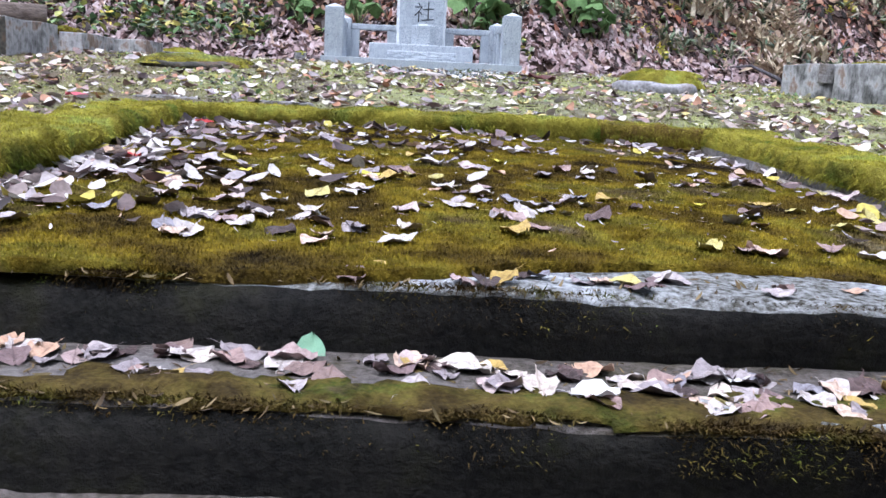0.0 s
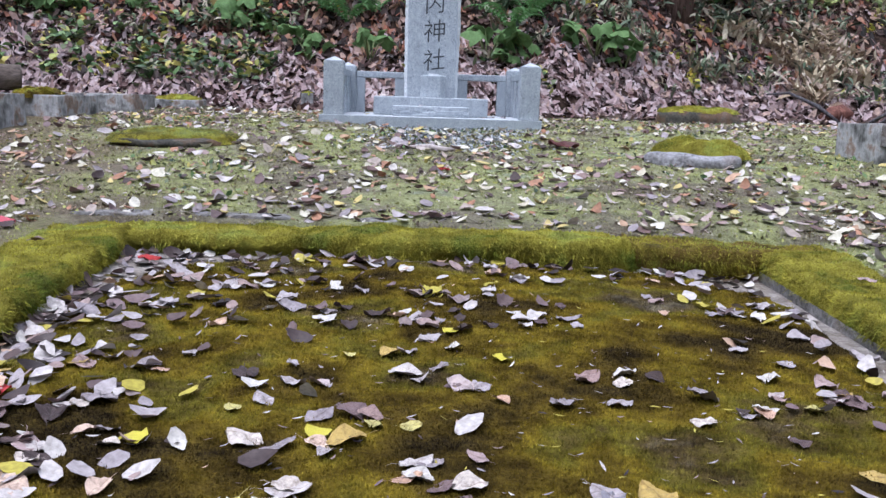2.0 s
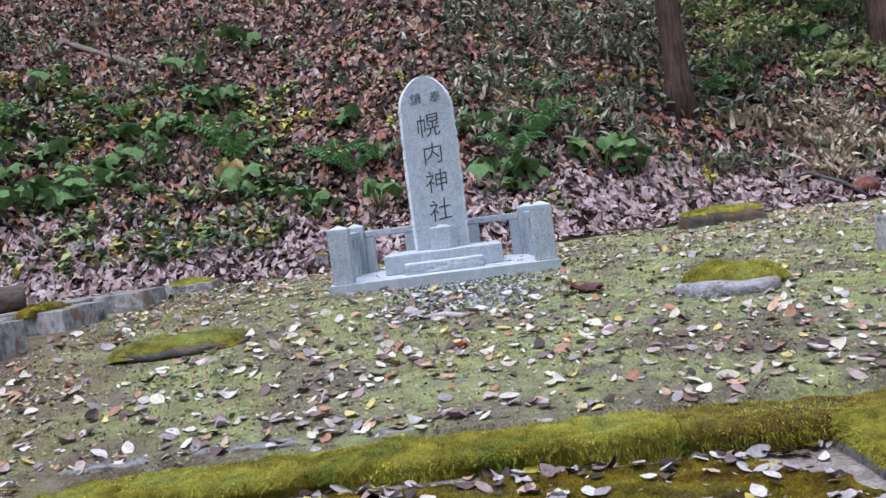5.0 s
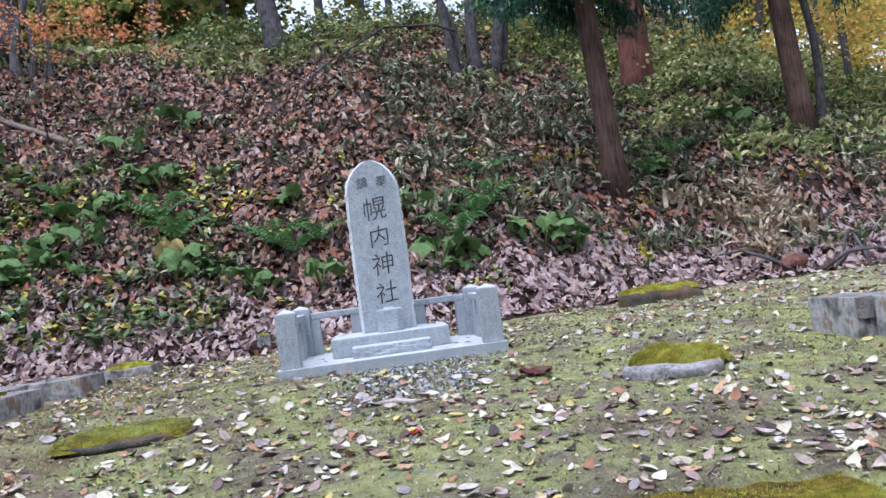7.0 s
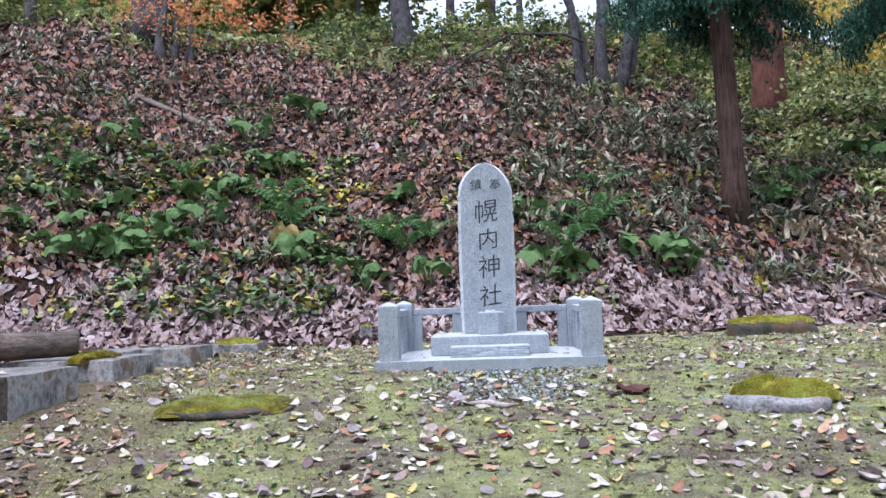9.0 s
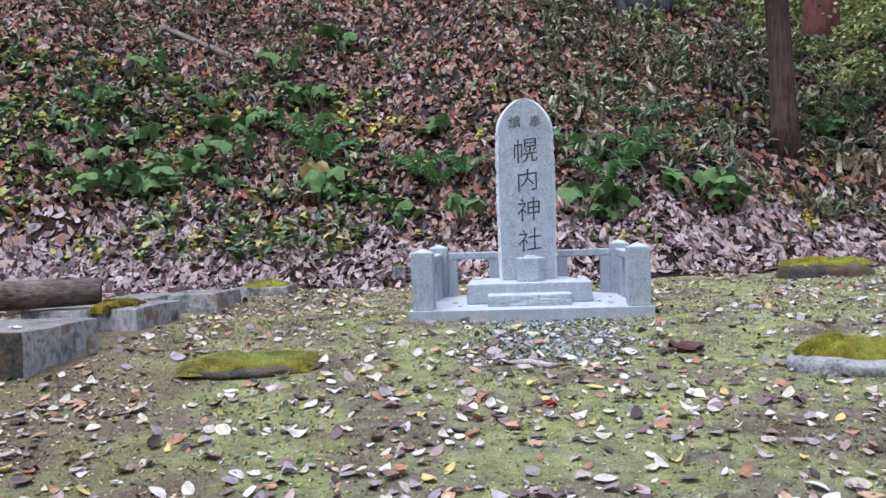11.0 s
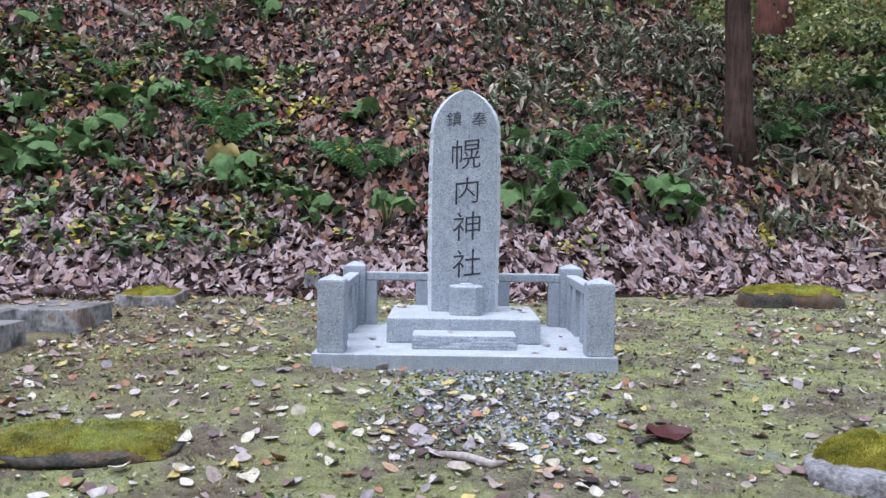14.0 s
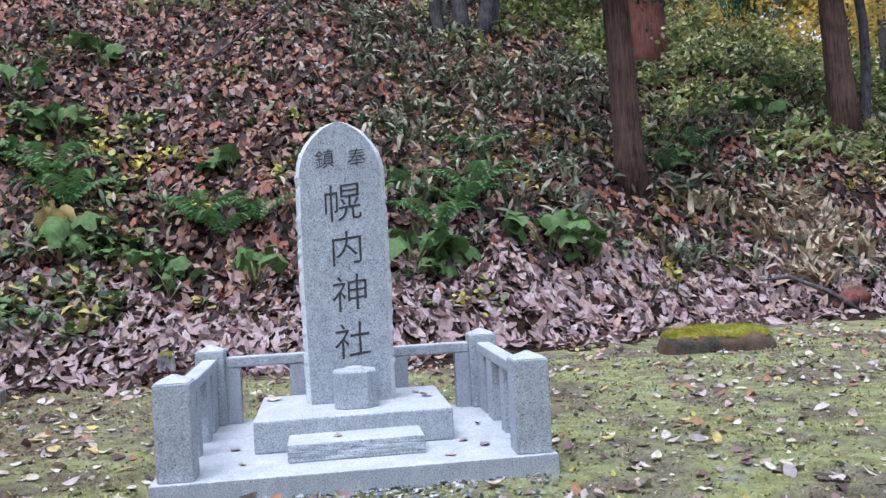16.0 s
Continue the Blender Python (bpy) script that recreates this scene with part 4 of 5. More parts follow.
def tree(name, label, base, lean, tall, r0, r1, bark, limbs=(), seg=14, flare=1.5, seed=0, group=""):
    """A trunk with a root flare, and limbs given as (height, direction in degrees, length, rise, radius)."""
    t = thing(name, label, "tree", group=group)
    b = Vector(hill_point(*base, -0.35))
    pts, rad = [], []
    for k in range(14):
        f = k / 13
        pts.append(b + Vector((lean[0] * f + (0.06 + 1.2 * (r0 < 0.2)) * 0.4 * noise.noise(Vector((seed, 0, f * 3.3))) * min(1, 3 * f), lean[1] * f + 0.10 * noise.noise(Vector((0, seed, f * 2.3))) * f, tall * f)))
        rad.append((r0 + (r1 - r0) * f) * (1 + (flare - 1) * math.exp(-f * tall * 1.6)))
    v, f = tube(pts, rad, seg, 0.16, seed)
    mesh_object("trunk", v, f, bark, t, True)
    for h, way, long, rise, r in limbs:
        p = b + Vector((lean[0] * h / tall, lean[1] * h / tall, h + 0.35))
        a = radians(way)
        q = [p + Vector((math.cos(a) * long * s + 0.12 * long * noise.noise(Vector((seed + way, s * 3, 1))), math.sin(a) * long * s + 0.12 * long * noise.noise(Vector((seed + way, s * 3, 5))), rise * s ** 1.2)) for s in (0, 0.25, 0.5, 0.75, 1)]
        lv, lf = tube(q, [r * (1 - 0.8 * s) for s in (0, 0.25, 0.5, 0.75, 1)], 7, 0.2, seed + way)
        mesh_object("limb", lv, lf, bark, t, True)
    return t, b


def cedar(base, lean, tall, r0, r1, low, reach, seed, label, count=16):
    t, b = tree("cedar_tree", label, base, lean, tall, r0, r1, BARK, (), 18, 1.45, seed, "hillside cedars")
    rng = np.random.default_rng(seed)
    places, sizes = [], []
    for k in range(count):
        h = low + (tall - low) * (k / count) ** 1.7
        way, long = rng.random() * 6.283, reach * (1 - 0.5 * k / count) * (0.7 + 0.5 * rng.random())
        p = b + Vector((lean[0] * h / tall, lean[1] * h / tall, h))
        q = [p + Vector((math.cos(way) * long * s, math.sin(way) * long * s, 0.35 * s - 1.15 * s * s)) for s in (0, 0.3, 0.6, 1)]
        v, f = tube(q, [0.05, 0.035, 0.022, 0.008], 6, 0.1, seed + k)
        mesh_object("limb", v, f, BARK, t, True)
        for s in np.linspace(0.25, 1, 20):
            c = p + Vector((math.cos(way) * long * s, math.sin(way) * long * s, 0.35 * s - 1.15 * s * s))
            m = 95
            places.append(np.array(c) + rng.normal(0, 1, (m, 3)) * (0.19, 0.19, 0.11) - np.array([0, 0, 1]) * np.abs(rng.normal(0, 0.20, (m, 1))))
            sizes.append(0.06 + 0.13 * rng.random(m))
    blades("crown", leaf_template("narrow"), np.concatenate(places), np.concatenate(sizes), CEDAR_LEAF, "dark blue-green drooping cedar foliage", "foliage", seed + 1, 0.95, t, 0.5)
    return t


cedar((4.95, 9.75), (-0.45, 0.2), 13.0, 0.23, 0.14, 4.9, 2.0, 11, "tall cedar with brown fissured bark on the leafy slope", 34)
cedar((10.1, 11.9), (-0.75, 0.2), 14.0, 0.25, 0.17, 4.0, 2.3, 17, "tall straight cedar with grey-brown bark at the slope's edge", 15)
tree("cedar_tree", "cedar trunk with peeling reddish bark up the slope", (7.35, 15.1), (0.2, 0.2), 11.0, 0.42, 0.22, RED_BARK, (), 18, 1.4, 23, "hillside cedars")
tree("slender_tree", "slender grey tree trunk beside the cedar", (10.6, 12.1), (0.15, 0.3), 11.0, 0.10, 0.06, GREY_BARK, [(3.2, 200, 1.6, 0.9, 0.05), (4.5, 20, 1.8, 0.8, 0.05)], 10, 1.3, 29, "bare slope trees")
tree("leaning_tree", "thin leaning grey trunk among yellow leaves", (12.6, 19.5), (2.2, 0.5), 9.0, 0.14, 0.07, GREY_BARK, [(3.0, 150, 1.5, 1.2, 0.05)], 9, 1.2, 31, "bare slope trees")
tree("broadleaf_tree", "grey broadleaf trunk rooted in dead leaves", (-2.15, 18.0), (-1.1, 0.4), 10.0, 0.30, 0.20, GREY_BARK, [(5.0, 170, 2.2, 1.5, 0.07)], 14, 1.5, 37, "bare slope trees")
for x, y, lx, r, s in ((2.75, 15.7, -0.9, 0.12, 41), (3.25, 16.1, 0.35, 0.17, 43), (3.75, 16.5, 1.7, 0.16, 47), (2.95, 15.9, -1.6, 0.10, 45), (4.1, 16.8, 0.9, 0.12, 49)):
    tree("multi_stem_tree", "dark stem of a many-stemmed tree on the slope", (x, y), (lx, 0.3), 8.5, r, r * 0.55, GREY_BARK, [(2.6, 160 + s, 1.2, 1.0, 0.035), (3.6, 10 + s, 1.3, 1.1, 0.03)], 10, 1.4, s, "many-stemmed tree")
tree("broadleaf_tree", "thick grey trunk with exposed roots on the bank", (-9.6, 17.3), (0.1, 0.2), 10.0, 0.42, 0.30, GREY_BARK, [(4.6, 10, 2.2, 1.4, 0.08)], 14, 1.7, 53, "bare slope trees")
for x, y, lx, r, s in ((-8.95, 16.3, 0.45, 0.12, 59), (-8.6, 16.4, 0.1, 0.08, 61), (-8.3, 16.5, 0.3, 0.07, 67), (-8.1, 16.4, -0.3, 0.06, 69)):
    tree("root_stem", "thin pale stem beside the thick trunk", (x, y), (lx, 0.2), 5.5, r, r * 0.5, GREY_BARK, (), 8, 2.0, s, "bare slope trees")
for k, (x, y, r) in enumerate(((-6.2, 21, 0.13), (-4.4, 23, 0.12), (-0.8, 21.5, 0.15), (0.4, 23, 0.10), (1.4, 22, 0.12), (4.6, 22.5, 0.16), (5.7, 21, 0.10), (9.5, 21, 0.15), (11.5, 23, 0.13), (14, 18, 0.16), (16, 22, 0.14), (13, 15, 0.11), (15.2, 14.5, 0.12), (-11, 20, 0.2), (-13, 17, 0.18), (17, 12, 0.13))):
    tree("woodland_tree", "slim bare woodland trunk beyond the ridge", (x, y), (0.5 * noise.noise(Vector((k * 3.1, 0, 0))) * 2, 0.3), 9.0, r, r * 0.5, GREY_BARK, [(3.2 + k % 3, 70 * k, 1.8, 1.4, 0.04), (5.0, 70 * k + 160, 1.6, 1.2, 0.035)], 8, 1.3, 71 + k, "woodland beyond the ridge")


def foliage_cloud(name, clusters, count, size, material, label, seed, squash=0.6, template="oval", droop=0.3):
    rng = np.random.default_rng(seed)
    places = []
    for (x, y, z, r) in clusters:
        m = int(count * r * r)
        p = rng.normal(0, 1, (m, 3))
        sub = rng.integers(0, 9, m)
        off = rng.normal(0, 0.55, (9, 3))[sub]
        places.append(np.array((x, y, z)) + (p * 0.28 + off) * r * np.array((1, 1, squash)))
    places = np.concatenate(places)
    return blades(name, leaf_template(template), places, size * (0.6 + 0.8 * rng.random(len(places))), material, label, "foliage", seed, droop)


def up(x, y, dz, r):
    return (x, y, ground_z(x, y) + dz, r)


# crowns seen under the top of the view
foliage_cloud("maple_foliage", [up(-8.0, 13.5, 2.25, 0.55), up(-7.4, 13.5, 2.20, 0.6), up(-6.6, 13.5, 2.50, 0.6), up(-6.0, 13.5, 2.55, 0.6), up(-5.4, 13.5, 2.25, 0.5), up(-4.7, 13.5, 2.45, 0.5), up(-4.45, 13.5, 1.65, 0.38), up(-8.6, 13.6, 2.60, 0.6), up(-9.3, 13.8, 2.50, 0.6)], 620, 0.075, ORANGE_LEAF, "orange autumn maple leaves hanging over the slope", 101)
foliage_cloud("yellow_maple_foliage", [up(12.2, 13.2, 2.6, 1.0), up(13.2, 13.0, 1.7, 0.9), up(12.6, 12.6, 3.6, 1.0), up(13.8, 14.0, 3.0, 1.2), up(11.5, 13.0, 4.4, 0.7), up(14.5, 15.0, 1.6, 1.2), up(9.3, 17.5, 3.0, 0.8), up(8.2, 18, 3.3, 0.7)], 420, 0.11, YELLOW_LEAF, "yellow and orange autumn leaves beyond the cedars", 103)
foliage_cloud("far_orange_foliage", [up(14, 22, 3.0, 2.2), up(17, 24, 3.5, 2.6), up(11.5, 24, 3.0, 1.8), up(19, 20, 3.0, 2.4), up(7.5, 24, 3.4, 1.3), up(21, 26, 5.0, 3.2), up(16, 28, 5, 3.0)], 190, 0.20, YELLOW_LEAF, "distant yellow and orange autumn woodland", 105)
foliage_cloud("amber_thicket", [up(10.5, 17.5, 0.7, 0.8), up(11.6, 18.0, 1.0, 1.0), up(12.8, 17.5, 0.9, 1.0), up(13.8, 18.5, 1.2, 1.1), up(14.8, 17.8, 0.8, 1.0), up(12.2, 19.2, 2.2, 1.2), up(14.0, 20.0, 2.4, 1.3), up(10.9, 19.0, 1.9, 1.0), up(15.8, 19.0, 1.8, 1.3)], 330, 0.12, YELLOW_LEAF, "amber autumn thicket beyond the slope's edge", 106)
shrub_spots = []
srng = np.random.default_rng(5)
for k in range(105):
    x, y = srng.uniform(-14, 9.5), srng.uniform(16.2, 23.5)
    shrub_spots.append(up(x, y, 0.25 + 0.3 * srng.random(), 0.45 + 0.45 * srng.random()))
for k in range(20):
    x, y = srng.uniform(7.0, 13.5), srng.uniform(12.5, 18)
    shrub_spots.append(up(x, y, 0.2 + 0.3 * srng.random(), 0.4 + 0.4 * srng.random()))
foliage_cloud("ridge_shrubs", shrub_spots, 360, 0.11, SHRUB_LEAF, "green and yellowing shrubs along the top of the slope", 107)
bright_spots = []
for k in range(60):
    x, y = srng.uniform(7.6, 15.5), srng.uniform(14.0, 21)
    bright_spots.append(up(x, y, 0.15 + 0.35 * srng.random(), 0.35 + 0.4 * srng.random()))
foliage_cloud("sunlit_shrubs", bright_spots, 330, 0.11, BRIGHT_SASA, "yellow-green shrubs at the open edge of the slope", 108)
far_spots = [(x + srng.normal(0, 2), 27 + srng.normal(0, 2.5), ground_z(x, 27) + srng.uniform(0.4, 7.5), 1.1 + srng.random()) for x in np.linspace(-24, 34, 90)]
far_spots += [(x + srng.normal(0, 1), 25 + srng.normal(0, 1.5), ground_z(x, 25) + srng.uniform(0.5, 4.5), 1.2) for x in np.linspace(-17, -4, 34)]
foliage_cloud("far_woods", far_spots, 360, 0.30, FAR_LEAF, "far autumn woodland behind the ridge", 109, 0.9)


# ---- undergrowth on the slope ----
def butterbur_kit(seed):
    """A butterbur plant: lobed round leaves on stalks."""
    rng = np.random.default_rng(seed)
    plant = thing("butterbur_plant", "broad-leaved green butterbur plant in the leaf litter", "plant", group="butterbur plants")
    for k in range(7 + seed % 4):
        a, long, rise, r = rng.random() * 6.283, 0.08 + 0.34 * rng.random(), 0.10 + 0.32 * rng.random(), 0.07 + 0.12 * rng.random()
        tip = Vector((math.cos(a) * long, math.sin(a) * long, rise))
        v, f = tube([(0, 0, -0.05), tip * 0.5 + Vector((0, 0, 0.06)), tip], [0.012, 0.009, 0.006], 6)
        mesh_object("stalk", v, f, STEM, plant, True)
        verts, faces = [tuple(tip)], []
        n = 20
        tilt = pose(*tip, 30 * math.sin(a) * -1 + rng.normal(0, 20), 30 * math.cos(a) + rng.normal(0, 20), math.degrees(a))
        for ring in (0.5, 1.0):
            for s in range(n):
                b = 2 * math.pi * s / n
                q = r * ring * (1 - 0.75 * math.exp(-((abs(b - math.pi)) / 0.25) ** 2)) * (1 + 0.13 * (s % 2) * ring + 0.20 * ring * math.cos(5 * b + seed))
                verts.append(tuple(tilt @ Vector((q * math.cos(b), q * math.sin(b), -0.45 * q * q / r + 0.035 * math.cos(3 * b + k) * ring))))
        for s in range(n):
            faces.append((0, 1 + s, 1 + (s + 1) % n))
            faces.append((1 + s, 1 + n + s, 1 + n + (s + 1) % n, 1 + (s + 1) % n))
        mesh_object("leaf", verts, faces, BUTTERBUR, plant, True)
    return plant


kits = [butterbur_kit(k) for k in (3, 4, 8, 12, 17)]
spots = [(-5.78, 8.3), (-5.3, 8.15), (-6.3, 7.5), (-6.5, 7.1), (-6.0, 7.0), (-5.5, 7.5), (-4.1, 10.2), (-4.4, 10.3), (-3.3, 7.5), (-3.1, 7.3), (-4.29, 13.2), (2.85, 7.2), (3.35, 7.15), (3.15, 7.4), (1.14, 6.6), (1.35, 6.8), (0.95, 6.75),
         (-10.1, 6.7), (-9.8, 6.3), (-9.4, 6.9), (-5.74, 9.1), (-6.5, 7.9), (-7.8, 8.0), (-7.4, 7.6), (-7.0, 8.5), (-2.2, 6.9), (-1.0, 6.6), (-2.0, 6.5), (6.0, 10.6), (-8.4, 7.2), (-5.0, 9.4), (-7.9, 10.8), (0.6, 8.2), (-6.9, 7.3), (-4.9, 7.1), (8.6, 12.4), (-5.2, 11.3), (-6.8, 6.9), (-7.3, 6.7), (-1.5, 9.2)]
prng = np.random.default_rng(9)
for k, (x, y) in enumerate(spots):
    m = pose(x, y, ground_z(x, y) + 0.02, 0, 0, prng.random() * 360) @ Matrix.Scale(0.75 + 0.6 * prng.random(), 4)
    if k < len(kits):
        kits[k].matrix_world = m
    else:
        copy_thing(kits[k % len(kits)], Matrix.Identity(4)).matrix_world = m


def fern_kit(seed):
    rng = np.random.default_rng(seed)
    fern = thing("fern", "green fern with arching fronds on the slope", "fern", group="slope ferns")
    for k in range(8):
        a, long = k * 0.785 + rng.normal(0, 0.2), 0.42 + 0.2 * rng.random()
        verts, faces = [], []
        side, ahead = Vector((-math.sin(a), math.cos(a), 0)), Vector((math.cos(a), math.sin(a), 0))
        for s in range(15):
            f = s / 14
            verts.append(tuple(ahead * long * f + Vector((0, 0, 0.42 * long * math.sin(f * 2.5) + 0.03))))
        for s in range(14):
            f, c = s / 14, Vector(verts[s])
            w = 0.20 * long * math.sin(math.pi * (0.15 + 0.85 * f)) + 0.004
            for q in (-1, 1):
                verts.append(tuple(c + side * q * w + ahead * 0.05 * long - Vector((0, 0, 0.25 * w))))
                verts.append(tuple(c + side * q * w * 0.45 + ahead * 0.062 * long))
                faces.append((s, len(verts) - 2, len(verts) - 1, s + 1))
        mesh_object("frond", verts, faces, FERN, fern)
    return fern


ferns = [fern_kit(k) for k in (1, 2, 3)]
fern_spots = [(-1.44, 7.55), (-1.0, 7.75), (1.79, 7.85), (2.0, 8.2), (-1.8, 7.9), (5.8, 10.4), (-4.0, 9.0), (-9.6, 8.0), (-10.4, 7.6), (-6.1, 9.9), (6.7, 11.2), (9.2, 13.3), (9.0, 14.6), (-8.2, 9.2), (2.3, 9.6), (1.4, 7.4), (-10.8, 8.6), (-3.6, 8.4)]
for k, (x, y) in enumerate(fern_spots):
    m = pose(x, y, ground_z(x, y) + 0.01, 0, 0, prng.random() * 360) @ Matrix.Scale(1.0 + 0.9 * prng.random(), 4)
    if k < len(ferns):
        ferns[k].matrix_world = m
    else:
        copy_thing(ferns[k % len(ferns)], Matrix.Identity(4)).matrix_world = m


def tuft_field(name, n, box, size, material, label, seed, per=9, template="narrow", spread_r=0.14, rise=0.14, keep=None, lift=0.5):
    """Tufts of leaves springing from the slope."""
    rng = np.random.default_rng(seed)
    x, y = rng.uniform(box[0], box[1], n), rng.uniform(box[2], box[3], n)
    ok = (y > hill_foot(x) + 0.5)
    if keep is not None:
        ok &= keep(x, y)
    x, y = np.repeat(x[ok], per), np.repeat(y[ok], per)
    m = len(x)
    a = rng.random(m) * 6.283
    d = np.abs(rng.normal(0, spread_r, m))
    x, y = x + np.cos(a) * d, y + np.sin(a) * d
    z = height(x, y) + rise * (0.3 + rng.random(m))
    return scattered(name, leaf_template(template), np.stack([x, y, z], -1), size * (0.6 + 0.8 * rng.random(m)), a, -lift + rng.normal(0, 0.45, m), rng.normal(0, 0.4, m), -0.35 * rng.random(m) - 0.1, material, label, "undergrowth", rng)


tuft_field("sasa_grass", 1700, (-16, 13, 3.0, 19), 0.22, DRY_SASA, "striped and withered bamboo grass over the slope", 201, 9, "narrow", 0.16, 0.22, lambda x, y: value_noise(x * 0.8, y * 0.8, 81) > 0.45)
tuft_field("sasa_thicket", 1500, (0.5, 12, 7.5, 16), 0.22, DRY_SASA, "dense bamboo grass below the cedars", 203, 9, "narrow", 0.17, 0.24, lambda x, y: value_noise(x * 0.9, y * 0.9, 83) > 0.35)
tuft_field("green_undergrowth", 1100, (-16, -2.5, 3.0, 11), 0.14, GREEN_LEAVES, "leafy green undergrowth on the slope", 205, 11, "oval", 0.16, 0.16, lambda x, y: value_noise(x * 0.8, y * 0.8, 85) > 0.42, 0.2)
tuft_field("low_weeds", 1500, (-16, 13, 3.0, 18.5), 0.11, GREEN_LEAVES, "scattered green weeds in the leaf litter", 207, 8, "oval", 0.12, 0.09, lambda x, y: value_noise(x * 1.1, y * 1.1, 87) > 0.55, 0.2)

tuft_field("edge_sasa", 1500, (6.0, 14, 10.5, 19.5), 0.22, BRIGHT_SASA, "green and yellowing bamboo grass at the slope's open edge", 209, 8, "long", 0.17, 0.2, lambda x, y: (value_noise(x * 0.7, y * 0.7, 88) + 0.06 * (x - 5) + 0.05 * (y - 14) > 0.48))
tuft_field("ridge_sasa", 1000, (-16, 7, 14.5, 21), 0.24, BRIGHT_SASA, "light green bamboo grass along the upper slope", 211, 7, "long", 0.2, 0.22, lambda x, y: value_noise(x * 0.6, y * 0.6, 89) + 0.16 * (y - 17.5) > 0.40)
tuft_field("straw_tufts", 300, (5.6, 9.9, 7.2, 11.0), 0.34, STRAW, "withered straw and stalks heaped on the bank", 213, 12, "narrow", 0.16, 0.2, lambda x, y: value_noise(x * 1.3, y * 1.3, 84) - 0.32 * ((x - 7.4) / 1.6) ** 2 - 0.32 * ((y - 9.1) / 1.3) ** 2 > 0.30, 0.7)
tuft_field("yellow_weeds", 260, (-16, 9.5, 4.5, 11), 0.10, leafy("yellow_weed", spread([(0.55, 0.50, 0.08), (0.42, 0.40, 0.07), (0.62, 0.48, 0.10), (0.30, 0.33, 0.07)]), 0.6, 0.25, 0.25, 30), "yellowing weeds in the leaf litter", 215, 12, "oval", 0.14, 0.16, lambda x, y: value_noise(x * 1.3, y * 1.3, 86) > 0.6, 0.2)


# ---- dead wood on the slope ----
limb("hillside_log", [hill_point(-8.6, 13.6, 0.02), hill_point(-7.2, 12.8, 0.05), hill_point(-6.2, 11.9, 0.05), hill_point(-5.5, 11.4, 0.03)], [0.06, 0.08, 0.08, 0.05], LOG_WOOD, "rotting log half sunk in the leafy slope", "log", 12, 0.2, 7)
limb("bare_branch", [hill_point(-3.4, 12.2, 0.15), hill_point(-2.0, 12.4, 0.5), hill_point(-0.7, 12.9, 1.3), hill_point(0.8, 13.4, 1.9), hill_point(2.1, 14.3, 1.9), hill_point(2.75, 15.7, 1.3)], [0.012, 0.018, 0.024, 0.030, 0.034, 0.04], GREY_BARK, "long bare branch arching over the slope", "branch", 7, 0.2, 8)
limb("bare_branch", [hill_point(-0.9, 12.0, 0), hill_point(-0.92, 12.0, 0.9), hill_point(-0.88, 12.05, 1.8), hill_point(-0.8, 12.1, 2.6)], [0.015, 0.013, 0.011, 0.006], GREY_BARK, "thin upright dead stem on the slope", "branch", 6, 0.2, 9)
limb("bare_branch", [hill_point(-6.9, 12.2, 0.05), hill_point(-7.05, 12.2, 1.0), hill_point(-7.3, 12.3, 2.2), hill_point(-7.5, 12.4, 3.4)], [0.022, 0.019, 0.015, 0.008], GREY_BARK, "thin leaning dead stem on the slope", "branch", 6, 0.2, 10)
limb("bare_branch", [hill_point(9.6, 14.4, 0.2), hill_point(8.9, 13.9, 0.7), hill_point(8.2, 13.6, 1.0)], [0.02, 0.016, 0.008], GREY_BARK, "dead branch poking from the bushes", "branch", 6, 0.2, 12)
for k, (x, y, w) in enumerate(((7.6, 6.6, 20), (7.9, 6.9, 50), (7.3, 6.4, -15), (8.2, 6.5, 75), (7.0, 6.7, 140))):
    a = radians(w)
    limb("dead_root", [hill_point(x, y, 0.02), hill_point(x + 0.4 * math.cos(a), y + 0.4 * math.sin(a), 0.28), hill_point(x + 0.9 * math.cos(a), y + 0.9 * math.sin(a), 0.30), hill_point(x + 1.3 * math.cos(a), y + 1.3 * math.sin(a), 0.1)], [0.03, 0.035, 0.025, 0.01], GREY_BARK, "tangled grey dead branch at the foot of the bank", "branch", 7, 0.3, 20 + k, "tangled dead branches")


# ---- unseen woodland added to close the place and block low sky light ----
back_rng = np.random.default_rng(15)
foliage_cloud("woods_behind", [(x + back_rng.normal(0, 2), -24 - 6 * back_rng.random(), -2 + 12 * back_rng.random(), 3.2) for x in np.linspace(-34, 34, 60)] + [(sx * (24 + 5 * back_rng.random()), y, 1 + 9 * back_rng.random(), 3.0) for sx in (-1, 1) for y in np.linspace(-22, 8, 16)], 34, 0.9, FAR_LEAF, "added unseen woodland that keeps low sky light off the clearing", 111, 0.8)

limb("rotten_stump", [hill_point(7.35, 7.25, -0.05), hill_point(7.2, 7.15, 0.05), hill_point(6.95, 7.0, 0.12), hill_point(6.75, 6.9, 0.08)], [0.14, 0.17, 0.13, 0.06], RED_BARK, "rotten red-brown stump in the leaf drift", "stump", 14, 0.5, 31)

# ---- fallen leaves ----
def strewn(name, n, box, size, material, label, seed, where, surface_z, template="oval", flat=0.22, curl=0.35, lift=0.006):
    rng = np.random.default_rng(seed)
    x, y = rng.uniform(box[0], box[1], n), rng.uniform(box[2], box[3], n)
    ok = where(x, y, rng)
    x, y = x[ok], y[ok]
    m = len(x)
    s = size[0] + (size[1] - size[0]) * rng.random(m) ** 1.3
    z = surface_z(x, y) + lift + 0.12 * s
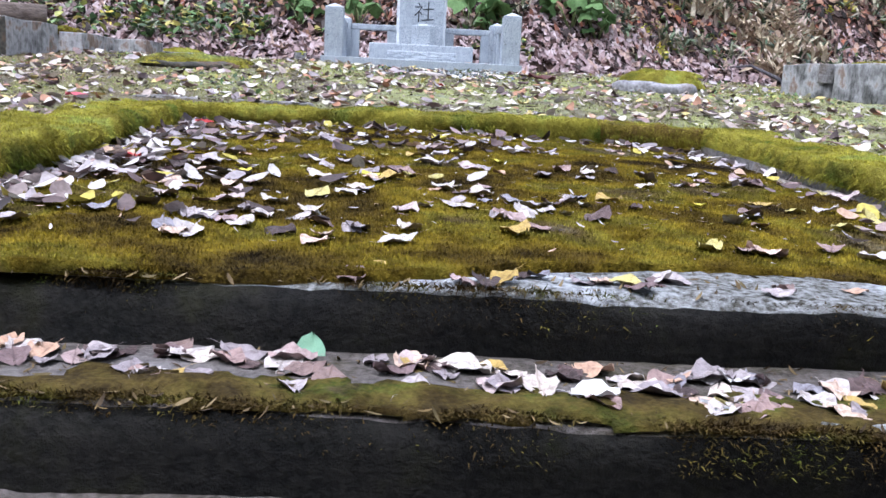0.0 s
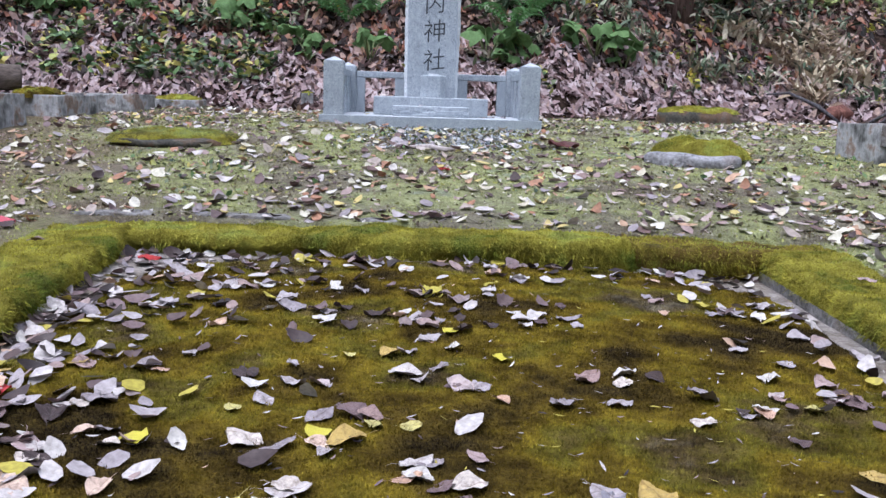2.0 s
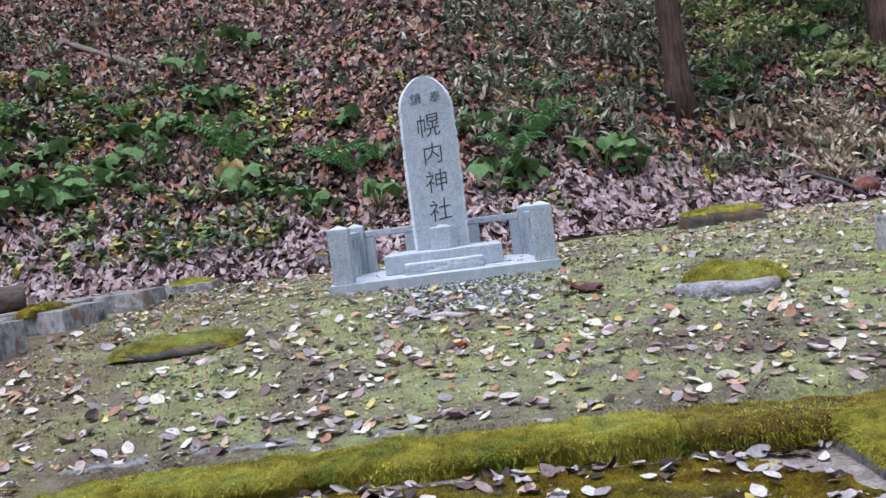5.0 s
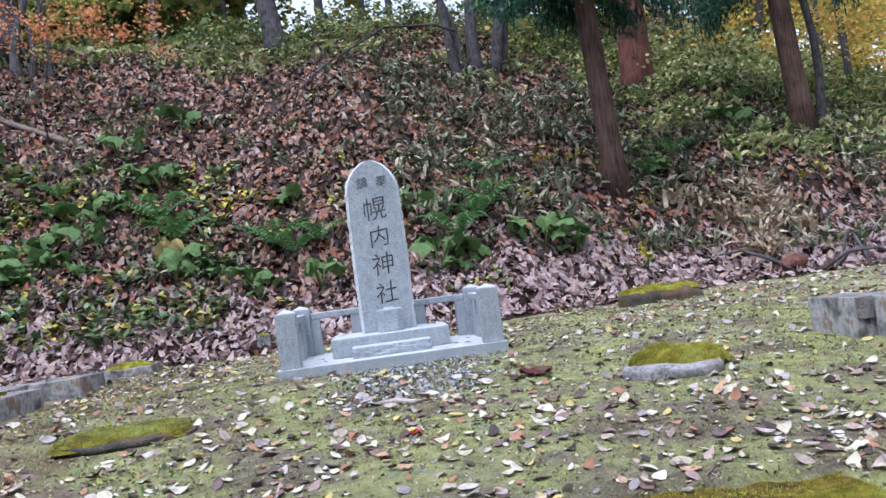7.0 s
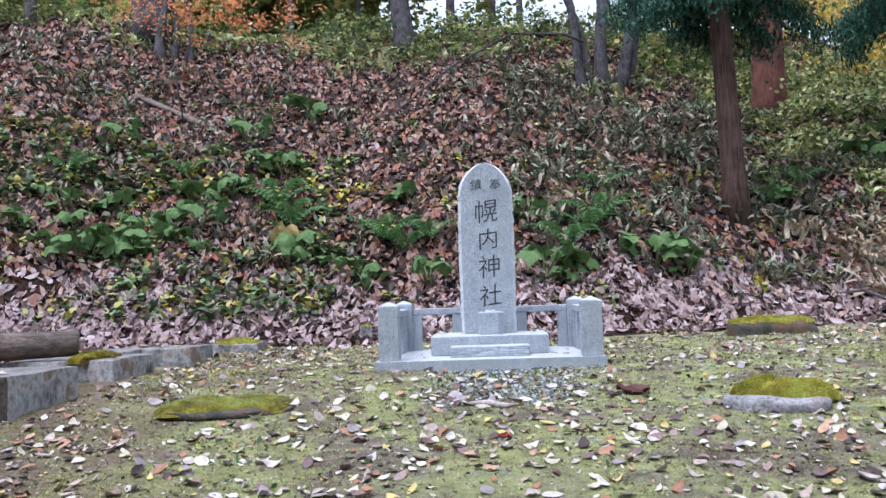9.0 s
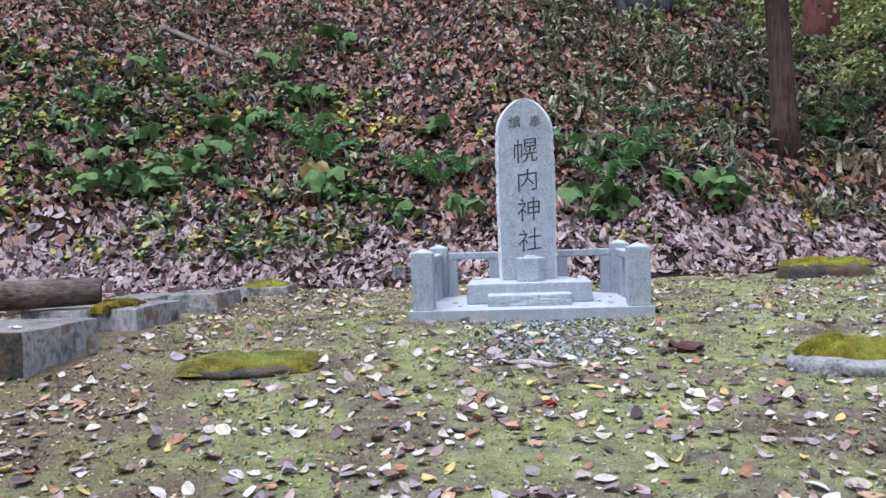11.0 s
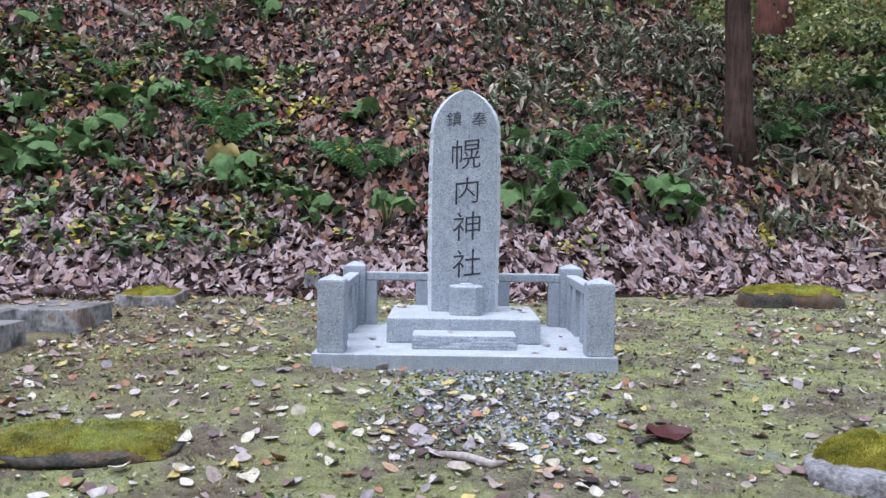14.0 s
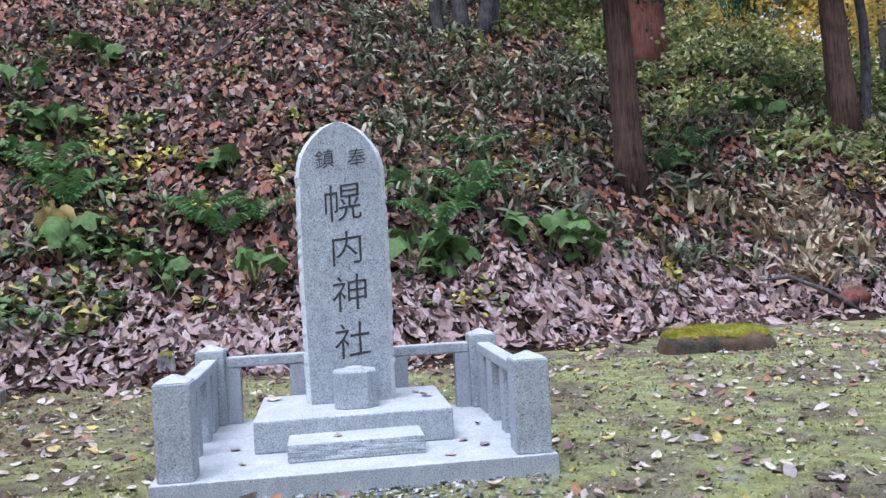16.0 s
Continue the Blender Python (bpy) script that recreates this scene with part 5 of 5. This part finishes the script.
    lie = ((surface_z(x + 0.06, y) - surface_z(x - 0.06, y)) / 0.12, (surface_z(x, y + 0.06) - surface_z(x, y - 0.06)) / 0.12)
    return scattered(name, leaf_template(template), np.stack([x, y, z], -1), s, rng.random(m) * 6.283, rng.normal(0, flat, m), rng.normal(0, flat, m), curl * (rng.random(m) * 1.6 - 0.35), material, label, "leaves", rng, tuple(np.clip(g, -0.9, 0.9) for g in lie))


def on_terrace(x, y, rng):
    clump = 0.16 + 0.14 * np.clip((-y - 1.5) / 1.5, 0, 1) + 0.85 * value_noise(x * 1.1, y * 1.1, 91) * value_noise(x * 3.3, y * 3.3, 92) * 2
    clump = clump * np.where(y > -2.5, 0.8, 1.0) + 0.7 * ((x < -1.8) & (y < -3.2)) + 0.25 * np.clip(-x - 2.2, 0, 1)
    slab = (np.abs(x) < 1.1) & (y > -0.03) & (y < 1.8)
    court = (x > -1.9) & (x < 1.95) & (y < -4.15)
    blocks = (x < -3.3) & (x > -4.5) & (y > -2.0) & (y < 2.5)
    return (rng.random(len(x)) < clump) & ~slab & ~court & ~blocks & (y < hill_foot(x) + 0.3)


strewn("terrace_leaves", 21000, (-8.5, 8, -8.3, 6.5), (0.035, 0.11), TERRACE_LEAVES, "pale, brown and yellow fallen leaves on the mossy terrace", 301, on_terrace, height, "oval", 0.28, 0.7)
strewn("leaf_crumbs", 9000, (-6, 6, -4.4, 5), (0.015, 0.04), TERRACE_LEAVES, "small crumbled leaf scraps on the moss", 303, on_terrace, height, "coarse", 0.3, 0.3, 0.002)
strewn("ground_scraps", 60000, (-5.5, 5.5, -7.6, 4.5), (0.010, 0.030), GROUND_BITS, "moss tufts and leaf scraps matting the terrace", 304, lambda x, y, rng: ~((x > -1.9) & (x < 1.95) & (y < -4.2)) & ~((np.abs(x) < 1.1) & (y > -0.03) & (y < 1.8)) & ~((x < -3.3) & (x > -4.5) & (y > -2.0) & (y < 2.5)), height, "coarse", 0.6, 0.5, 0.0)
strewn("bank_leaves", 64000, (-15, 11, 1.0, 10.5), (0.10, 0.26), BANK_LEAVES, "deep drift of pale mauve dead leaves along the bank foot", 305,
       lambda x, y, rng: rng.random(len(x)) < np.clip(1.2 - np.abs(y - hill_foot(x) - 0.65 - 0.9 * (value_noise(x, 3, 93) - 0.5)) / 1.35, 0, 1), height, "long", 0.45, 0.6, 0.02)
strewn("bank_leaves_side", 11000, (-12, -4.6, -5.5, 5.2), (0.07, 0.19), BANK_LEAVES, "pale dead leaves drifted beside the footing blocks", 306,
       lambda x, y, rng: rng.random(len(x)) < np.clip((-x - 4.4) / 1.6, 0, 1), height, "oval", 0.35, 0.5, 0.015)
strewn("hill_leaves", 105000, (-16, 14, 2.5, 20.5), (0.10, 0.22), HILL_LEAVES, "red-brown leaf litter with shadow-black leaves covering the slope", 307,
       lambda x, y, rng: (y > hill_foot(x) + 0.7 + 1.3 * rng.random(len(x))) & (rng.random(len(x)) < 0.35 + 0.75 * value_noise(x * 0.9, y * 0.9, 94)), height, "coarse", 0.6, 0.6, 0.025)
strewn("hill_leaves_light", 7000, (-16, 13, 2.5, 17), (0.09, 0.19), BANK_LEAVES, "pale dry leaves among the red-brown litter", 309,
       lambda x, y, rng: (y > hill_foot(x)) & (rng.random(len(x)) < value_noise(x * 1.6, y * 1.6, 95)), height, "oval", 0.6, 0.6, 0.04)


def court_z(x, y):
    return basin_floor(x, y) + np.where(bare(x, y), 0.0, 0.02)


def in_court(x, y, rng):
    corner = np.exp(-np.clip(x - BASIN[0], 0, 9) / 0.24) * 1.4 + np.exp(-np.clip(BASIN[3] - y, 0, 9) / 0.13) * 0.75 + 0.3 * np.exp(-np.clip(BASIN[1] - x, 0, 9) / 0.2)
    return (x > BASIN[0] + 0.02) & (x < BASIN[1] - 0.02) & (y < BASIN[3]) & (rng.random(len(x)) < np.clip(corner, 0.0, 1) * (0.4 + 0.8 * value_noise(x * 4, y * 4, 96)))


strewn("court_leaves", 5200, (-1.47, 1.58, -7.5, -4.5), (0.05, 0.10), BASIN_LEAVES, "drifted grey and brown leaves along the kerb foot", 311, in_court, court_z, "mid", 0.3, 0.5, 0.008)
strewn("court_crumbs", 900, (-1.45, 1.55, -7.6, -4.5), (0.012, 0.035), BASIN_LEAVES, "leaf scraps and stalks on the forecourt moss", 313, lambda x, y, rng: x > -9, court_z, "narrow", 0.2, 0.3, 0.006)
strewn("terrace_weeds", 9000, (-4.6, 4.4, -3.6, 3.8), (0.018, 0.05), GREEN_LEAVES, "small green weeds and clover in the terrace moss", 321,
       lambda x, y, rng: (rng.random(len(x)) < np.clip(value_noise(x * 1.3, y * 1.3, 101) * value_noise(x * 4, y * 4, 102) * 3 - 0.75, 0, 1)) & ~((np.abs(x) < 1.1) & (y > -0.03) & (y < 1.8)) & ~((x < -3.3) & (x > -4.5) & (y > -2.0) & (y < 2.5)), height, "coarse", 0.6, 0.5, 0.012)
strewn("pebbles", 26000, (-1.4, 1.9, -2.4, 0.0), (0.012, 0.034), PEBBLE, "blue-grey gravel showing through the moss before the slab", 315,
       lambda x, y, rng: rng.random(len(x)) < np.clip(0.9 - np.abs(x - 0.15) / (0.9 + 0.3 * value_noise(y * 2, 1, 97)), 0, 1) * np.clip(1 - np.abs(y + 0.6) / 1.5, 0, 1) * (0.3 + value_noise(x * 3, y * 3, 98)), height, "broad", 0.35, 0.9, 0.007)


strewn("step_debris", 1300, (-1.4, 1.4, -7.9, -7.62), (0.01, 0.04), DEBRIS, "brown moss scraps and needles on the top step", 317,
       lambda x, y, rng: (y < mat_front(x)) & (rng.random(len(x)) < np.clip(0.75 - 0.9 * x, 0.12, 1) * (0.3 + value_noise(x * 5, y * 9, 90))), lambda x, y: 0 * x - 0.668 - 0.05 * np.clip(-7.84 - y, 0, 1), "narrow", 0.4, 0.4, 0.0)
strewn("tread_debris", 1100, (-1.4, 1.4, -8.28, -7.92), (0.008, 0.035), DEBRIS, "brown moss scraps and needles on the second step", 319,
       lambda x, y, rng: rng.random(len(x)) < 0.15 + 0.8 * value_noise(x * 4, y * 6, 90), lambda x, y: 0 * x - 0.81, "narrow", 0.4, 0.4, 0.0)

# ---- single leaves that can be told apart ----
def own_colour(name, colours):
    m, t, b = nodes_of(name, 0.55, 0.35)
    o = t.nodes.new("ShaderNodeObjectInfo")
    base = ramp_node(t, o.outputs["Random"], spread(colours), hard=True)
    n = noise_node(t, 5, 6, 0.7)
    col = mix_node(t, 1.0, base, ramp_node(t, n, [(0.32, (0.45, 0.40, 0.38)), (0.52, (0.95, 0.92, 0.9)), (0.7, (1.2, 1.17, 1.12))]), "MULTIPLY")
    tc, cut, rib = t.nodes.new("ShaderNodeTexCoord"), t.nodes.new("ShaderNodeSeparateXYZ"), t.nodes.new("ShaderNodeMath")
    rib.operation = "ABSOLUTE"
    t.links.new(tc.outputs["Object"], cut.inputs[0])
    t.links.new(cut.outputs["Y"], rib.inputs[0])
    col = mix_node(t, 1.0, col, ramp_node(t, rib.outputs[0], [(0.0, (0.62, 0.58, 0.55)), (0.035, (1, 1, 1))]), "MULTIPLY")
    t.links.new(col, b.inputs["Base Color"])
    bump_node(t, b, n, 0.5, 0.05)
    return m


NEAR_LEAF = own_colour("near_leaf", LEAF_PALE + LEAF_PALE[:3] + LEAF_DARK[:3] + [(0.30, 0.21, 0.20), (0.42, 0.30, 0.09), (0.50, 0.33, 0.24), (0.20, 0.14, 0.13), (0.56, 0.50, 0.46), (0.24, 0.23, 0.27), (0.36, 0.27, 0.27), (0.46, 0.38, 0.38), (0.58, 0.44, 0.36), (0.48, 0.43, 0.16)])


def single_leaf_mesh(seed, shape="oval", material=NEAR_LEAF):
    """A curled leaf with ribs and stalk, length 1 along x."""
    rng = np.random.default_rng(seed)
    n, w = 9, 5
    bend, fold, wave = rng.uniform(-0.35, 0.6), rng.uniform(-0.25, 0.42), rng.uniform(0.03, 0.075)
    verts, faces = [], []
    for i in range(n):
        u = i / (n - 1)
        half = {"oval": 0.36 * math.sin(math.pi * min(1, u * 0.97 + 0.02)) ** 0.75, "fan": 0.62 * u ** 0.8 * (1 if u < 0.95 else 0.9)}[shape] + 0.006
        for j in range(w):
            q = -1 + 2 * j / (w - 1)
            e = half * (1 + 0.035 * math.sin(u * 31 + seed) * abs(q) + 0.10 * math.sin(u * 5 + 2 * q + seed))
            x = u - 0.5 + (-0.16 * q * q if shape == "fan" else 0)
            z = bend * (x * x - 0.1) * 0.8 + fold * abs(q) ** 1.3 * half + wave * (math.sin(7 * u + 3 * q + seed) + 0.6 * math.sin(15 * u - 5 * q + 2 * seed))
            verts.append((x, q * e, z))
    for i in range(n - 1):
        for j in range(w - 1):
            a = i * w + j
            faces.append((a, a + 1, a + w + 1, a + w))
    k = len(verts)
    z0 = bend * 0.15 * 0.8
    verts += [(-0.5, -0.008, z0), (-0.5, 0.008, z0), (-0.72, 0.03 + 0.008, z0 + 0.05), (-0.72, 0.03 - 0.008, z0 + 0.05), (-0.92, 0.0, z0 + 0.02)]
    faces += [(k, k + 1, k + 2, k + 3), (k + 3, k + 2, k + 4)]
    me = bpy.data.meshes.new("fallen_leaf")
    low = min(v[2] for v in verts)
    me.from_pydata([(a, b, c - low) for a, b, c in verts], [], faces)
    me.polygons.foreach_set("use_smooth", [True] * len(me.polygons))
    me.materials.append(material)
    return me


leaf_meshes = [single_leaf_mesh(k) for k in range(10)]


def lay_leaf(name, mesh, x, y, z, size, yaw, tilt, label, group=""):
    ob = tagged(new(name, mesh), label, "leaf", group)
    ob.matrix_world = pose(x, y, z, tilt[0], tilt[1], yaw) @ Matrix.Scale(size, 4)
    return ob


def joined_leaves(name, places, material, label):
    """Many leaves in one mesh: (which leaf, matrix) for each."""
    shapes = [(np.array([tuple(v.co) for v in me.vertices]), [tuple(f.vertices) for f in me.polygons]) for me in leaf_meshes]
    verts, faces, n = [], [], 0
    for k, m in places:
        co, polys = shapes[k % len(shapes)]
        m = np.array(m)
        verts.append(co @ m[:3, :3].T + m[:3, 3])
        faces += [tuple(i + n for i in f) for f in polys]
        n += len(co)
    ob = mesh_object(name, np.concatenate(verts), faces, material, smooth=True)
    return tagged(ob, label, "leaves", kind="stuff")


lrng = np.random.default_rng(77)
count, far_leaves = 0, []
while count < 300:
    x, y = lrng.uniform(-1.3, 1.45), lrng.uniform(-7.6, -4.65)
    if lrng.random() > 0.10 + 1.3 * float(value_noise(x * 3.6, y * 3.6, 99)) ** 3:
        continue
    size, yaw, tilt = 0.05 + 0.055 * lrng.random(), lrng.random() * 360, lrng.normal(0, 9, 2)
    if y < -5.9:
        lay_leaf("fallen_leaf", leaf_meshes[count % 10], x, y, float(court_z(x, y)) + 0.006, size, yaw, tilt, "curled fallen leaf lying on forecourt moss", "forecourt leaves")
    else:
        far_leaves.append((count, pose(x, y, float(court_z(x, y)) + 0.006, tilt[0], tilt[1], yaw) @ Matrix.Scale(size, 4)))
    count += 1
joined_leaves("forecourt_leaves", far_leaves, BASIN_LEAVES, "curled grey and brown leaves over the forecourt moss")
for k in range(112):
    row = 0 if k < 96 else 1
    x = lrng.uniform(-1.15, 0.95)
    y, z = ((-7.95 - 0.055 * x - 0.20 * lrng.random() ** 1.5, -0.808), (-8.34 - 0.055 * x - 0.22 * lrng.random() ** 1.5, -0.971))[row]
    lay_leaf("fallen_leaf", leaf_meshes[k % 10], x, y - 0.03, z - 0.002, 0.06 + 0.045 * lrng.random(), lrng.random() * 360, lrng.normal(0, 7, 2), "curled fallen leaf lying on a concrete step", "step leaves")
for k in range(20):
    lay_leaf("fallen_leaf", leaf_meshes[k % 10], lrng.uniform(-0.3, 1.15), -7.76 - 0.10 * lrng.random(), -0.665, 0.06 + 0.03 * lrng.random(), lrng.random() * 360, lrng.normal(0, 8, 2), "pale fallen leaf on the worn step edge", "step leaves")
for x, y in ((-0.62, 0.32), (0.62, 0.50), (0.72, 0.34), (-0.70, 0.72), (0.42, 1.2), (0.50, 0.16), (-0.1, 0.42), (0.78, 0.95)):
    z = 0.24 if abs(x) < 0.57 and y > 0.57 else 0.152 if abs(x) < 0.37 and y > 0.28 else 0.053
    lay_leaf("fallen_leaf", leaf_meshes[int(100 * abs(x)) % 10], x, y, z + 0.004, 0.05 + 0.05 * lrng.random(), lrng.random() * 360, (4, 3), "dry brown leaf on the granite slab", "leaves on the monument")
for x, y, z in ((-1.62, -5.6, -0.44), (-1.75, -6.3, -0.47), (-1.68, -4.9, -0.42), (0.4, -4.33, -0.385), (-0.6, -4.35, -0.385), (1.72, -5.2, -0.435), (1.2, -4.35, -0.395)):
    lay_leaf("fallen_leaf", leaf_meshes[int(100 * abs(x)) % 10], x, y, z + 0.02, 0.07, 50 * x + 90 * y, (3, 4), "dry leaf resting on the mossy kerb", "leaves on the kerb")
for x, y, z in ((-4.1, -1.7, 0.165), (-3.7, -1.25, 0.165), (-3.62, -1.75, 0.165), (-3.52, 0.05, 0.15), (-3.6, 0.62, 0.15), (-3.5, 1.72, 0.165), (-3.4, 1.9, 0.165), (-3.65, 1.6, 0.165)):
    lay_leaf("fallen_leaf", leaf_meshes[int(100 * abs(x)) % 10], x, y, z + 0.004, 0.06 + 0.04 * lrng.random(), lrng.random() * 360, (4, 3), "dry brown leaf on a concrete footing", "leaves on the footings")
terrace_places = []
for k in range(170):
    while True:
        x, y = lrng.uniform(-3.0, 3.0), lrng.uniform(-4.1, -0.15)
        if abs(x + 1.92) > 0.55 or abs(y + 1.7) > 0.4:
            break
    tilt = lrng.normal(0, 7, 2)
    terrace_places.append((k, pose(x, y, ground_z(x, y) + 0.004, tilt[0], tilt[1], lrng.random() * 360) @ Matrix.Scale(0.06 + 0.07 * lrng.random() ** 1.5, 4)))
joined_leaves("curled_terrace_leaves", terrace_places, TERRACE_LEAVES, "large curled leaves scattered over the mossy terrace")
for x, y, z, size in ((-0.50, 1.30, 0.242, 0.13), (0.47, 1.02, 0.242, 0.09), (-2.02, -1.60, -0.06, 0.07)):
    lay_leaf("fallen_leaf", leaf_meshes[int(100 * abs(x)) % 10], x, y, z + 0.004, size, 40 + 200 * x, (5, 4), "curled dry leaf resting on stone", "leaves on stones")
fan = [single_leaf_mesh(40 + k, "fan", GINKGO) for k in range(3)]
for k, (x, y) in enumerate(((-0.72, -6.65), (-0.30, -6.60), (0.20, -6.0), (0.75, -6.9), (0.05, -5.75))):
    lay_leaf("ginkgo_leaf", fan[k % 3], x, y, float(court_z(x, y)) + 0.006, 0.06, k * 77, (8, -6), "yellow ginkgo leaf on forecourt moss", "ginkgo leaves")


def lone(name, x, y, z, size, material, label, yaw=30, tilt=(4, 4), seed=3):
    lay_leaf(name, single_leaf_mesh(seed, "oval", material), x, y, z, size, yaw, tilt, label)


lone("maroon_leaf", 1.05, -1.48, ground_z(1.05, -1.48) + 0.01, 0.26, MAROON_LEAF, "large curled maroon leaf on the moss", 10, (10, 4), 5)
lone("red_leaf", 0.08, -2.76, ground_z(0.08, -2.76) + 0.01, 0.11, RED_LEAF, "bright red leaf on the moss", 60)
lone("pink_leaf", -2.03, -4.44, ground_z(-2.03, -4.44) + 0.012, 0.12, PINK_LEAF, "crimson leaf beside the mossy kerb", 10)
lone("red_leaf", -1.18, -6.35, float(court_z(-1.18, -6.35)) + 0.01, 0.10, RED_LEAF, "dull red leaf in the forecourt drift", 120)
lone("red_leaf", -1.25, -4.75, float(court_z(-1.25, -4.75)) + 0.02, 0.10, RED_LEAF, "crimson leaf in the forecourt corner", 20)
lone("jade_leaf", -0.37, -7.93, -0.812, 0.095, JADE_LEAF, "pale green leaf standing against the step", 80, (0, -50), 6)
lone("white_leaf", 0.17, -8.15, -0.808, 0.10, WHITE_LEAF, "bleached white leaf on the concrete step", 15, (2, 2), 7)
lone("white_leaf", 0.47, -8.02, -0.808, 0.085, WHITE_LEAF, "bleached white leaf near the riser", 75, (8, 12), 8)
for k, (dx, a) in enumerate(((0, 0), (0.14, -14), (-0.1, 18))):
    lone("withered_leaf", -3.60 + dx, 7.62, ground_z(-3.6, 7.62) + 0.30, 0.42, TAN_LEAF, "large withered yellow leaf hanging on the slope", 90, (0, 62 + 4 * k), 9 + k)


# ---- moss shoots ----
def fuzz(name, n, pick, material, label, seed, long=0.014):
    """Short upright shoots that roughen the moss."""
    rng = np.random.default_rng(seed)
    p, out = pick(rng, n)
    m = len(p)
    a = rng.random(m) * 6.283
    h = long * (0.6 + 0.9 * rng.random(m))
    w = 0.0013 + 0.0014 * rng.random(m)
    side = np.stack([np.cos(a) * w, np.sin(a) * w, 0 * w], -1)
    tip = p + out * h[:, None] + rng.normal(0, 0.35, (m, 3)) * h[:, None]
    v = np.stack([p - side, p + side, tip], 1).reshape(-1, 3)
    me = bpy.data.meshes.new(name)
    me.vertices.add(len(v))
    me.vertices.foreach_set("co", v.ravel())
    me.loops.add(len(v))
    me.loops.foreach_set("vertex_index", np.arange(len(v), dtype=np.int32))
    me.polygons.add(m)
    me.polygons.foreach_set("loop_start", np.arange(0, 3 * m, 3, dtype=np.int32))
    me.update(calc_edges=True)
    me.materials.append(material)
    return tagged(new(name, me), label, "moss", kind="stuff")


def from_mesh(names, face_ok, hang=0.35):
    """Points spread over the faces of things, with the way each face looks."""
    polys = [(o.matrix_world @ f.center, f.normal, f.area, [o.matrix_world @ o.data.vertices[k].co for k in f.vertices]) for o in scene.objects if o.type == "MESH" and o.name.split(".")[0] in names for f in o.data.polygons if f.material_index == 0 and face_ok(f.normal)]
    area = np.array([q[2] for q in polys])

    def pick(rng, n):
        k = rng.choice(len(polys), n, p=area / area.sum())
        quad = np.array([[tuple(c) for c in polys[i][3][:4]] for i in k])
        s, t = rng.random((n, 1)), rng.random((n, 1))
        p = (quad[:, 0] * (1 - s) + quad[:, 1] * s) * (1 - t) + (quad[:, 3] * (1 - s) + quad[:, 2] * s) * t
        nor = np.array([tuple(polys[i][1]) for i in k])
        return p, nor * 0.8 + np.array([0, 0, hang])
    return pick


bpy.context.view_layer.update()
fuzz("kerb_moss_shoots", 120000, from_mesh({"kerb_stone"}, lambda c: len(c) == 3), MOSS_FUZZ, "fine golden-green moss shoots on the kerb stones", 401, 0.0065)
fuzz("kerb_moss_fringe", 90000, from_mesh({"kerb_stone"}, lambda c: abs(c.z) < 0.75, -0.25), MOSS_FUZZ, "moss fringe hanging over the kerb faces", 409, 0.024)
fuzz("forecourt_moss_shoots", 190000, from_mesh({"moss_mat"}, lambda c: len(c) == 3), BASIN_FUZZ, "fine olive moss shoots on the forecourt", 403, 0.0055)
fuzz("pad_moss_shoots", 16000, from_mesh({"moss_pad"}, lambda c: len(c) == 3), TERRACE_FUZZ, "fine olive moss shoots on the stone slab", 411, 0.007)
fuzz("cushion_moss_shoots", 30000, from_mesh({"moss_cushion"}, lambda c: len(c) == 3), MOSS_FUZZ, "fine moss shoots on the stone cushions", 405, 0.009)


def nose_pick(rng, n):
    """Along the front edges of the two upper steps, where moss hangs over."""
    x, row = rng.uniform(-1.4, 1.4, n), rng.integers(0, 2, n)
    front = np.where(row == 0, -7.92, -8.26) - 0.055 * x
    ok = rng.random(n) < np.where(row == 0, np.clip(0.55 - 1.1 * x, 0.10, 1), np.clip(0.9 - 0.5 * x, 0.25, 1)) * np.clip(1.6 * value_noise(x * 5, row * 3.0, 121) - 0.25, 0, 1)
    x, row, front = x[ok], row[ok], front[ok]
    y = front + np.abs(rng.normal(0, 0.022, len(x)))
    z = np.where(row == 0, -0.667, -0.81) - 0.09 * rng.random(len(x)) ** 2 * (y < front + 0.012)
    return np.stack([x, y, z], -1), np.tile(np.array([0.0, -0.7, 0.2]), (len(x), 1))


fuzz("step_moss_fringe", 60000, nose_pick, shoots("step_moss_shoots", [(0.36, (0.03, 0.02, 0.012)), (0.47, (0.085, 0.055, 0.02)), (0.56, (0.10, 0.085, 0.02)), (0.64, (0.06, 0.09, 0.016)), (0.72, (0.10, 0.07, 0.04))], 5), "brown and green moss fringe hanging over the step edges", 413, 0.013)


def terrace_pick(rng, n):
    x, y = rng.uniform(-4.5, 4.5, n), rng.uniform(-6.8, 1.0, n)
    ok = (value_noise(x * 1.4, y * 1.4, 88) + 0.4 * value_noise(x * 5, y * 5, 89) > 0.56) & ~((np.abs(x) < 1.1) & (y > -0.05)) & ~((x > -1.86) & (x < 1.92) & (y < -4.2))
    x, y = x[ok], y[ok]
    return np.stack([x, y, height(x, y) - 0.002], -1), np.tile(np.array([0.0, 0.0, 1.0]), (len(x), 1))


fuzz("terrace_moss_shoots", 260000, terrace_pick, TERRACE_FUZZ, "tufts of yellow-green moss on the terrace", 407, 0.010)
